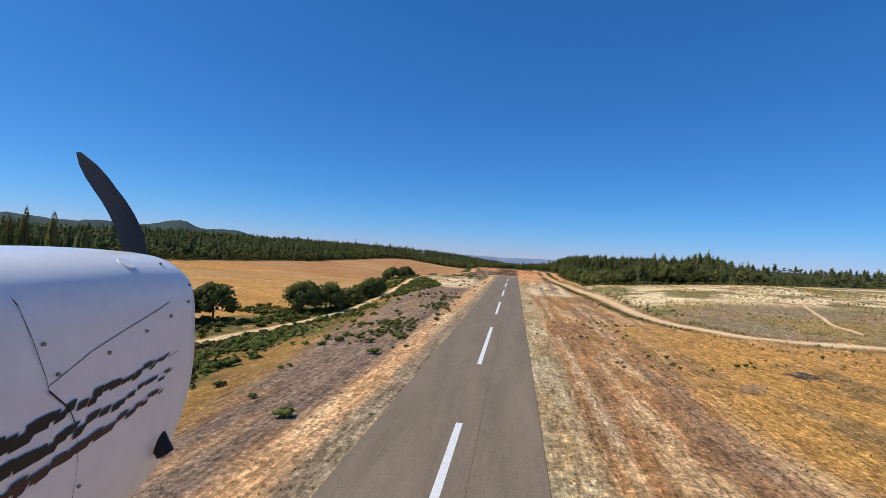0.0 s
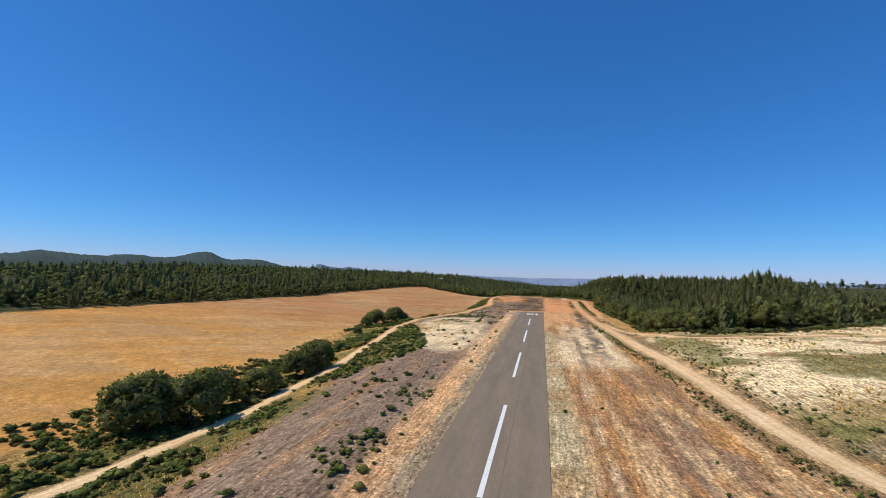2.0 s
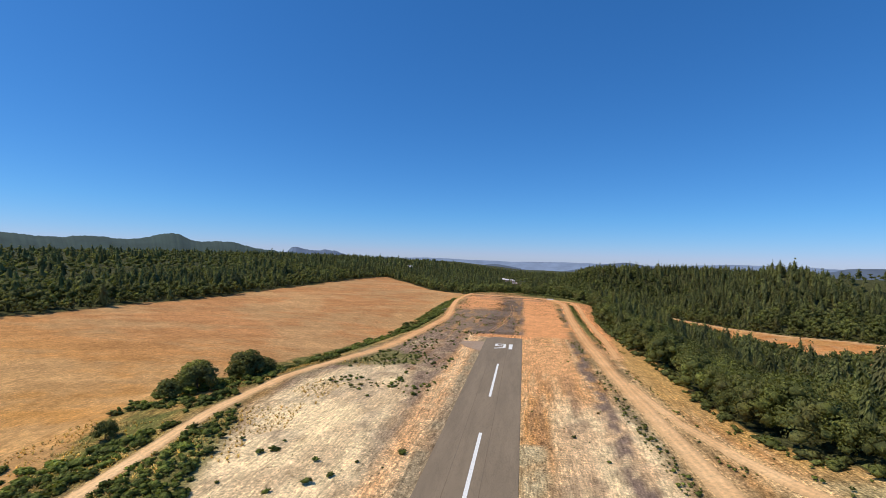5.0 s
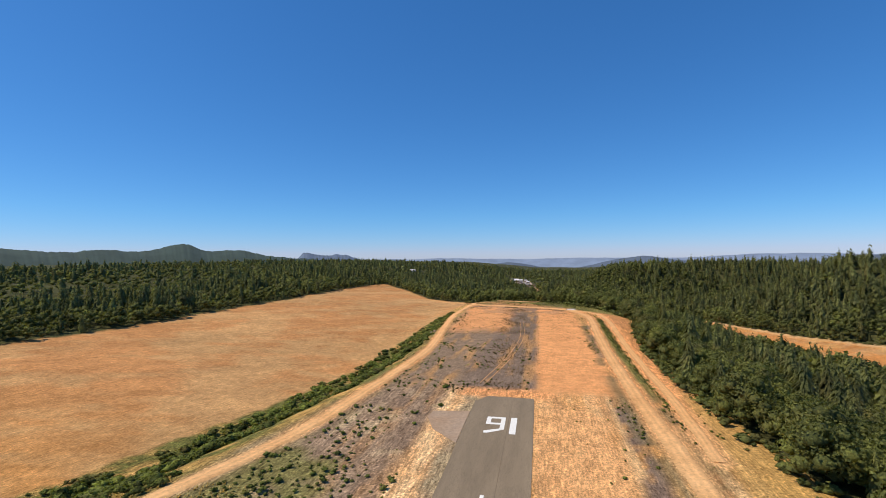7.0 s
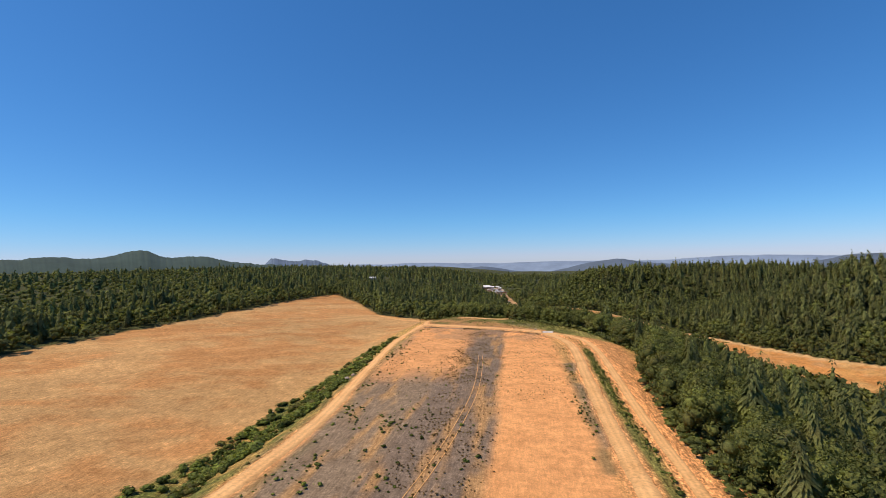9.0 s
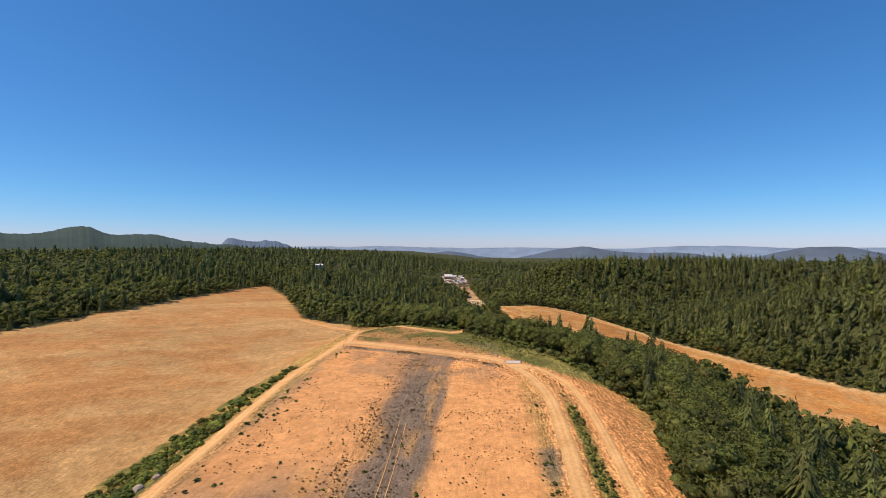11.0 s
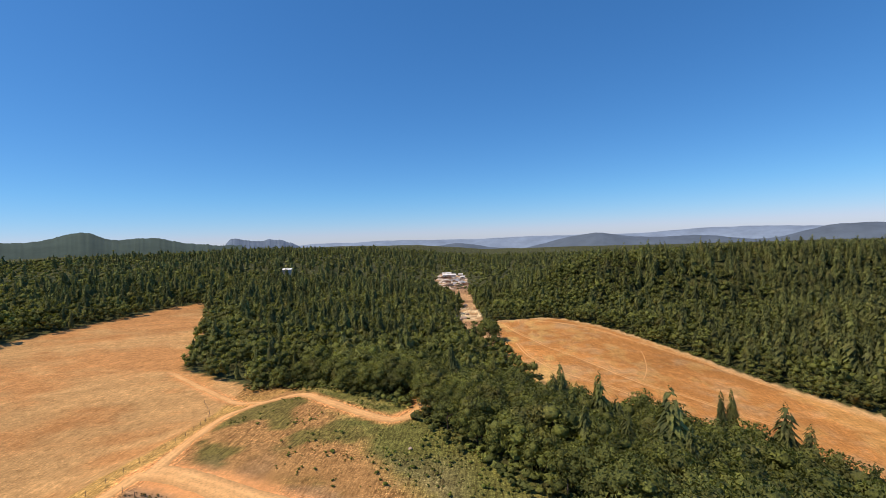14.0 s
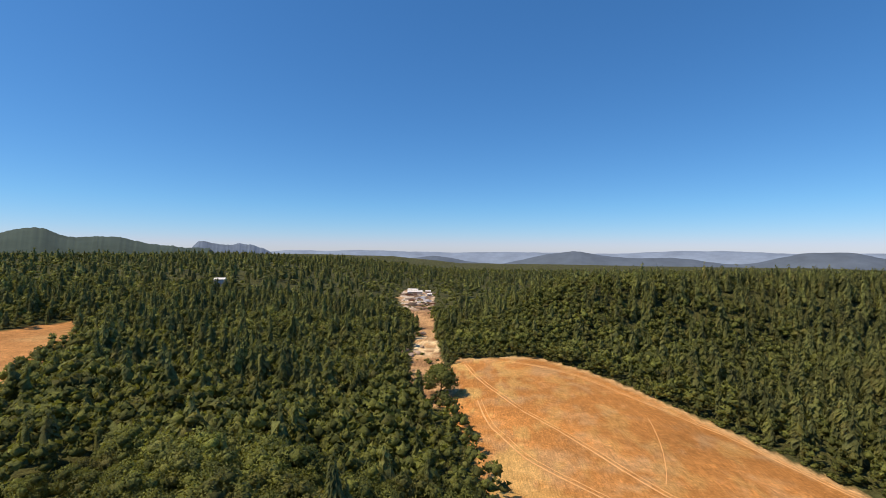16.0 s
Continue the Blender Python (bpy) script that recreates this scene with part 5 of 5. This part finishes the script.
# ---- the aircraft's nose, fixed beside the first camera pose and shaped to its view ----
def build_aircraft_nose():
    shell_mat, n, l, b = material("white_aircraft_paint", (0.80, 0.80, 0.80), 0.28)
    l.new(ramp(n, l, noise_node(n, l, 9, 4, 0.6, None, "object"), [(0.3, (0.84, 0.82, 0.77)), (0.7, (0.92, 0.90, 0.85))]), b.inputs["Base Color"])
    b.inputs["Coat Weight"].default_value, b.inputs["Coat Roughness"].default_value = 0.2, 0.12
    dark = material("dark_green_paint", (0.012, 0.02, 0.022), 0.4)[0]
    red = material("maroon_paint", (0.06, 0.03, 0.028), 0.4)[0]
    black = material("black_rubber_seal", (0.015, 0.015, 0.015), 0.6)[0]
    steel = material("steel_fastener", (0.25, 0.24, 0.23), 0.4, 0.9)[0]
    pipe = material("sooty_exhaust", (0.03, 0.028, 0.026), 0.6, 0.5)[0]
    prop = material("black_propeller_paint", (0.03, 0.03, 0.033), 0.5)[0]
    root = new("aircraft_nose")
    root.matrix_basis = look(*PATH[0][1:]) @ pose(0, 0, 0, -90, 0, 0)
    tagged(root, "white light-aircraft nose with dark green and maroon brush stripes, hung at the start view", "aircraft")
    mid = -1.585

    def section(y):
        """Half width, top, bottom and squareness of the cowling at a distance ahead."""
        k = float(smooth(1.55, 2.0, y))
        w = 0.555 - 0.012 * k - 0.30 * max(0.0, (y - 1.93) / 0.10) ** 2
        top = 0.012 - 0.02 * k - 0.16 * max(0.0, (y - 1.88) / 0.15) ** 2
        low = -1.16 + 0.03 * k + 0.30 * max(0.0, (y - 1.88) / 0.15) ** 2
        return w, top, low

    def skin(y, a):
        """A place on the shell: a runs from the top over the near side to the bottom."""
        w, top, low = section(y)
        axis_z = -0.33
        c, s = math.cos(a), math.sin(a)
        up = c >= 0
        e = 2 / (4.2 if up else 2.15)
        rise = (top - axis_z) if up else (axis_z - low)
        return Vector((mid + w * math.copysign(abs(s) ** e, s), y, axis_z + rise * math.copysign(abs(c) ** e, c)))

    ys = [0.0, 0.35, 0.7, 1.0, 1.2, 1.4, 1.55, 1.7, 1.8, 1.86, 1.90, 1.94, 1.97, 2.0, 2.02, 2.03]
    bm = bmesh.new()
    rings = [[bm.verts.new(skin(y, 2 * math.pi * k / 72)) for k in range(72)] for y in ys]
    for r0, r1 in zip(rings[:-1], rings[1:]):
        for k in range(72):
            bm.faces.new((r0[k], r1[k], r1[(k + 1) % 72], r0[(k + 1) % 72]))
    bm.faces.new(rings[-1])
    bm.faces.new(rings[0][::-1])
    bmesh.ops.recalc_face_normals(bm, faces=bm.faces[:])
    for f in bm.faces:
        f.smooth = True
    shell = part("cowling", bm, shell_mat, root, "glossy white engine cowling")

    def side(y, z, lift):
        """A place on the near flank at that height, lifted off the skin."""
        lo, hi = 0.0, math.pi
        for _ in range(40):
            a = (lo + hi) / 2
            if skin(y, a).z > z:
                lo = a
            else:
                hi = a
        p = skin(y, a)
        q = (skin(y, a + 0.02) - skin(y, a - 0.02)).cross(Vector((0, 1, 0))).normalized()
        return p - q * lift if q.x < 0 else p + q * lift

    def band(name, line, width, mat, lift=0.003, label=""):
        bm = bmesh.new()
        prev = None
        for y, z in line:
            pair = [bm.verts.new(side(y, z + s * width / 2, lift)) for s in (1, -1)]
            if prev:
                bm.faces.new((prev[0], pair[0], pair[1], prev[1]))
            prev = pair
        return part(name, bm, mat, shell, label)

    band("seam", [(1.10, -0.06), (1.125, -0.14), (1.15, -0.22), (1.19, -0.33), (1.20, -0.37), (1.27, -0.44), (1.30, -0.50), (1.33, -0.62), (1.35, -0.75)], 0.007, black, 0.004, "dark panel seam")
    band("panel_line", [(1.20, -0.36), (1.35, -0.30), (1.5, -0.26), (1.65, -0.225), (1.75, -0.20)], 0.0025, black, 0.002)
    rng = random.Random(8)
    for row, (z0, z1, mat) in enumerate(((-0.475, -0.395, dark), (-0.545, -0.455, dark), (-0.61, -0.505, red))):
        bm = bmesh.new()
        y = 1.0
        while y < 1.80 - 0.05 * row:
            t = (y - 1.0) / 0.8
            step = rng.uniform(0.018, 0.05) * (1 - 0.5 * t)
            wide = rng.uniform(0.026, 0.040) * (1 - t) ** 0.8 + 0.005
            z = z0 + (z1 - z0) * t + rng.uniform(-0.011, 0.011)
            skew = rng.uniform(0.0, 0.02)
            quad = [(y - 0.012, z - wide / 2), (y + step, z - wide / 2 + rng.uniform(0, 0.008)), (y + step + 0.006 + skew, z + wide / 2 + 0.003), (y - 0.004, z + wide / 2 - rng.uniform(0, 0.006))]
            bm.faces.new([bm.verts.new(side(p, q, 0.003 + 0.0006 * row + 0.0004 * (len(bm.faces) % 2))) for p, q in quad])
            y += step - 0.004 + (rng.uniform(0.006, 0.03) if rng.random() < 0.25 + 0.6 * t else 0.0)
        part("brush_stripe", bm, mat, shell, "jagged maroon brush stripe" if mat is red else "jagged dark green brush stripe")
    for y, z in ((1.185, -0.245), (1.23, -0.335), (1.42, -0.32), (1.60, -0.285), (1.75, -0.255), (1.88, -0.215), (1.91, -0.15), (1.80, -0.06), (1.36, -0.70)):
        p, q = side(y, z, 0.0), side(y, z, 0.006)
        bm = bmesh.new()
        rod(bm, p, q, 0.0055, 12)
        part("fastener", bm, steel, shell)
    bm = bmesh.new()
    m = Matrix.Translation(side(1.60, -0.05, 0.001)) @ (side(1.60, -0.05, 0.02) - side(1.60, -0.05, 0.0)).to_track_quat('Z', 'Y').to_matrix().to_4x4()
    bmesh.ops.create_cone(bm, cap_ends=True, segments=24, radius1=0.030, radius2=0.028, depth=0.004, matrix=m)
    part("oil_door", bm, shell_mat, shell, "small flush round oil door")
    bm = bmesh.new()
    rod(bm, (-1.17, 1.79, -0.62), (-1.085, 1.80, -0.80), 0.036, 18, 0.032)
    part("exhaust_pipe", bm, pipe, root, "sooty exhaust stub")
    # propeller at rest, its blades bent to fit the start view
    bm = bmesh.new()
    bmesh.ops.create_uvsphere(bm, u_segments=24, v_segments=12, radius=0.16, matrix=Matrix.Translation((mid, 2.12, -0.40)) @ Matrix.Diagonal((1, 1.6, 1, 1)))
    propeller = part("propeller", bm, shell_mat, root, "white spinner")
    for turn in (0, 180):
        bm = bmesh.new()
        prev = None
        for k in range(15):
            t = k / 14
            x = 0.10 + 0.26 * math.sin(min(1.0, t * 1.25) * 1.9) * 0.62 - 0.36 * t ** 1.7
            z = 0.05 + 0.80 * t
            w = (0.045 + 0.014 * math.sin(math.pi * t)) * (1 - 0.75 * max(0.0, (t - 0.86) / 0.14) ** 2)
            tw = 0.9 - 0.6 * t
            ring = []
            for sx, sy in ((1, 0), (0.4, 0.16), (-0.5, 0.13), (-1, 0), (-0.5, -0.06), (0.4, -0.08)):
                ring.append(bm.verts.new((x + w * sx * math.cos(tw), w * sx * math.sin(tw) * 0.5 + w * sy, z)))
            if prev:
                for i in range(6):
                    bm.faces.new((prev[i], prev[(i + 1) % 6], ring[(i + 1) % 6], ring[i]))
            else:
                bm.faces.new(ring[::-1])
            prev = ring
        bm.faces.new(prev)
        bmesh.ops.transform(bm, matrix=Matrix.Translation((mid, 2.14, -0.40)) @ Matrix.Rotation(radians(turn), 4, "Y"), verts=bm.verts[:])
        bmesh.ops.recalc_face_normals(bm, faces=bm.faces[:])
        part("blade", bm, prop, propeller, "black propeller blade bent to fit the start view")


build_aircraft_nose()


# ---- gate, fences and stones at the end of the strip ----
GALVANISED = material("galvanised_steel", (0.55, 0.55, 0.53), 0.45, 0.6)[0]
WEATHERED = soil_material("weathered_post", (0.20, 0.15, 0.11))
SIGN_WHITE = material("white_sign_board", (0.82, 0.82, 0.80), 0.6)[0]
ROCK = soil_material("boulder_rock", (0.45, 0.34, 0.26))


def gz(x, y):
    return float(height(x, y))


def build_gate():
    root = new("farm_gate")
    root.location = (27.6, 590.5, gz(30, 590))
    tagged(root, "closed galvanised farm gate with a white board wired on", "gate")
    for x in (-0.15, 6.0):
        bm = bmesh.new()
        rod(bm, (x, 0, -0.4), (x, 0, 1.75), 0.10, 12)
        part("gate_post", bm, WEATHERED, root)
    bm = bmesh.new()
    for z in (0.25, 0.5, 0.75, 1.0, 1.25):
        rod(bm, (0.05, 0, z), (5.85, 0, z), 0.028, 8)
    for x in (0.05, 1.95, 3.9, 5.85):
        rod(bm, (x, 0, 0.22), (x, 0, 1.28), 0.032, 8)
    frame_part = part("gate_leaf", bm, GALVANISED, root, "galvanised tube gate leaf")
    for x0, x1, z0, z1 in ((0.25, 2.75, 0.40, 1.12), (2.95, 5.55, 0.32, 1.20)):
        bm = bmesh.new()
        box(bm, (x1 - x0, 0.02, z1 - z0), Matrix.Translation(((x0 + x1) / 2, -0.14, (z0 + z1) / 2)) @ Matrix.Rotation(radians(-14), 4, "X"))
        part("sign_board", bm, SIGN_WHITE, frame_part, "plain white board")
    bm = bmesh.new()
    rod(bm, (6.0, 0, 0.35), (7.6, -0.5, 0.35), 0.03, 8)
    rod(bm, (6.0, 0, 1.1), (7.6, -0.5, 1.1), 0.03, 8)
    rod(bm, (7.6, -0.5, -0.2), (7.6, -0.5, 1.25), 0.05, 8)
    part("side_rail", bm, WEATHERED, root, "rusty side rail beside the gate")


build_gate()


def build_fence(label, line, gap, high):
    pts = spline(line, gap)
    root = new("wire_fence")
    root.location = (pts[0][0], pts[0][1], gz(*pts[0]))
    o = root.location.copy()
    tagged(root, label, "fence")
    bm = bmesh.new()
    rod(bm, (0, 0, -0.3), (0, 0, high), 0.055, 7)
    post = part("post", bm, WEATHERED, root)
    tops = [Vector((x, y, gz(x, y))) - o for x, y in pts]
    for p in tops[1:]:
        other = new("post", post.data)
        other.parent = root
        other.location = p
    post.location = tops[0]
    for z in (0.4, 0.75, 1.1):
        bm = bmesh.new()
        for p, q in zip(tops[:-1], tops[1:]):
            rod(bm, p + Vector((0, 0, z * high / 1.2)), q + Vector((0, 0, z * high / 1.2)), 0.005, 4)
        part("wire", bm, WEATHERED, root)


build_fence("post and wire fence beside the wide dirt road", [(-42, 614), (-22, 606), (0, 599), (16, 594), (27, 590)], 4.0, 1.25)
build_fence("post and wire fence along the stubble field", [(-52, 560), (-53, 585), (-51, 615), (-50, 640), (-54, 660), (-66, 676)], 4.0, 1.25)
build_fence("wire fence down the slope from the gate", [(35, 588), (41, 592), (46, 588), (52, 578)], 3.0, 1.3)


def build_boulder(label, x, y, size, seed):
    rng = np.random.default_rng(seed)
    bm = bmesh.new()
    bmesh.ops.create_icosphere(bm, subdivisions=2, radius=1.0)
    for v in bm.verts:
        k = 1 + 0.22 * noise.noise(v.co * 1.4 + Vector((seed, 0, 0)))
        v.co = Vector((v.co.x * size * 1.2 * k, v.co.y * size * 0.9 * k, v.co.z * size * 0.75 * k + size * 0.35))
    me = bpy.data.meshes.new("boulder")
    bm.to_mesh(me)
    bm.free()
    me.materials.append(ROCK)
    ob = new("boulder", me)
    ob.location = (x, y, gz(x, y) - 0.05)
    ob.rotation_euler = (0, 0, rng.random() * 6)
    tagged(ob, label, "boulder")


build_boulder("rounded brown boulder beside the dirt road", 24.5, 601, 0.75, 2)
build_boulder("pale white boulder at the road's edge", -47.5, 499, 1.1, 5)
build_boulder("pale white boulder at the road's edge", -46.5, 503, 0.8, 7)
build_boulder("pale stone among the weeds", 12, 633, 0.5, 9)


def build_loose_gate():
    root = new("gate_leaf")
    root.matrix_basis = pose(35.1, 48.6, gz(35.1, 48.6), 12, 0, 8)
    tagged(root, "grey galvanised gate leaf standing alone in dry grass", "gate")
    for z in (0.15, 0.42, 0.69, 0.96, 1.23):
        bm = bmesh.new()
        rod(bm, (-1.6, 0, z), (1.6, 0, z), 0.035, 8)
        part("rail", bm, GALVANISED, root)
    for x in (-1.6, 0.0, 1.6):
        bm = bmesh.new()
        rod(bm, (x, 0, -0.05), (x, 0, 1.3), 0.04, 8)
        part("upright", bm, GALVANISED, root)


build_loose_gate()


def build_brush_pile():
    """Cut branches thrown on a heap."""
    rng = random.Random(15)
    bm = bmesh.new()
    for k in range(90):
        a, r, t = rng.uniform(0, 6.28), 2.6 * rng.random() ** 0.7, rng.uniform(0, 6.28)
        h, n = 0.9 * (1 - r / 2.8), rng.uniform(0.5, 1.3)
        p = Vector((r * math.cos(a), 0.7 * r * math.sin(a), h * rng.random()))
        rod(bm, p - Vector((n * math.cos(t), n * math.sin(t), 0.1)), p + Vector((n * math.cos(t), n * math.sin(t), rng.uniform(0, 0.3))), 0.05, 5, 0.02)
    me = bpy.data.meshes.new("brush_pile")
    bm.to_mesh(me)
    bm.free()
    me.materials.append(WEATHERED)
    ob = new("brush_pile", me)
    ob.location = (49.5, 64, gz(49.5, 64))
    tagged(ob, "heap of cut grey brown branches in dry grass", "brush pile")


build_brush_pile()


# ---- the yard in the far clearing ----
ROOF_WHITE = soil_material("white_metal_roof", (0.80, 0.79, 0.77))
WALL_GREY = soil_material("grey_siding", (0.42, 0.40, 0.38))
RUSTY = soil_material("rusty_scrap", (0.22, 0.11, 0.07))
WOODPILE = soil_material("stacked_timber", (0.33, 0.24, 0.17))


def build_shed(label, x, y, w, d, h, turn):
    root = new("shed")
    root.matrix_basis = pose(x, y, gz(x, y) - 0.1, 0, 0, turn)
    tagged(root, label, "shed")
    bm = bmesh.new()
    box(bm, (w, d, h), Matrix.Translation((0, 0, h / 2)))
    part("wall", bm, WALL_GREY, root)
    bm = bmesh.new()
    e = 0.4
    v = [bm.verts.new(p) for p in ((-w / 2 - e, -d / 2 - e, h), (w / 2 + e, -d / 2 - e, h), (w / 2 + e, 0, h + d * 0.2), (-w / 2 - e, 0, h + d * 0.2),
                                   (-w / 2 - e, d / 2 + e, h), (w / 2 + e, d / 2 + e, h))]
    for f in ((0, 1, 2, 3), (3, 2, 5, 4), (0, 3, 4), (1, 5, 2), (0, 4, 5, 1)):
        bm.faces.new([v[i] for i in f])
    part("roof", bm, ROOF_WHITE, root, "white metal roof")
    bm = bmesh.new()
    box(bm, (w * 0.3, 0.1, h * 0.75), Matrix.Translation((0, -d / 2 - 0.03, h * 0.38)))
    part("door", bm, WOODPILE, root)


def build_yard():
    for k, (x, y, w, d, h, t) in enumerate(((-36, 1240, 20, 8, 3.5, 4), (-15, 1228, 6, 6, 3.2, 10), (-42, 1264, 14, 7, 3.5, -5), (-20, 1262, 7, 6, 3.5, 0))):
        build_shed("long low white-roofed shed in the far clearing" if w > 15 else "small white-roofed shed in the far clearing", x, y, w, d, h, t)
    rng = random.Random(6)
    for k in range(46):
        t = rng.random() ** 0.7
        x, y = -12 - 20 * t + rng.uniform(-14, 15), 1085 + 140 * t
        w, d, h = rng.uniform(3, 11), rng.uniform(2.0, 5), rng.uniform(0.8, 2.4)
        bm = bmesh.new()
        for j in range(7):
            box(bm, (w * rng.uniform(0.7, 1), d / 7 * 0.9, h * rng.uniform(0.5, 1)), Matrix.Translation((rng.uniform(-0.5, 0.5), d * (j / 7 - 0.5), h * 0.4)))
        me = bpy.data.meshes.new("timber_stack")
        bm.to_mesh(me)
        bm.free()
        me.materials.append(rng.choice((ROOF_WHITE, WOODPILE, WOODPILE, RUSTY)))
        ob = new("timber_stack", me)
        ob.matrix_basis = pose(x, y, gz(x, y) - 0.1, 0, 0, rng.uniform(-40, 40))
        tagged(ob, "low heap of timber and scrap in the clearing", "timber stack", "timber stacks")
    for k in range(14):
        x, y = -2 + rng.uniform(-7, 14), 905 + rng.uniform(-30, 45)
        build_boulder("pale rubble heap in the clearing", x, y, rng.uniform(0.8, 2.2), 30 + k)
    # walls stretched to 13.5 m so the roof shows in the camera's view
    build_shed("house with a pale roof, stretched tall to show above the trees", -214, 1062, 10, 8, 13.5, 12)


build_yard()
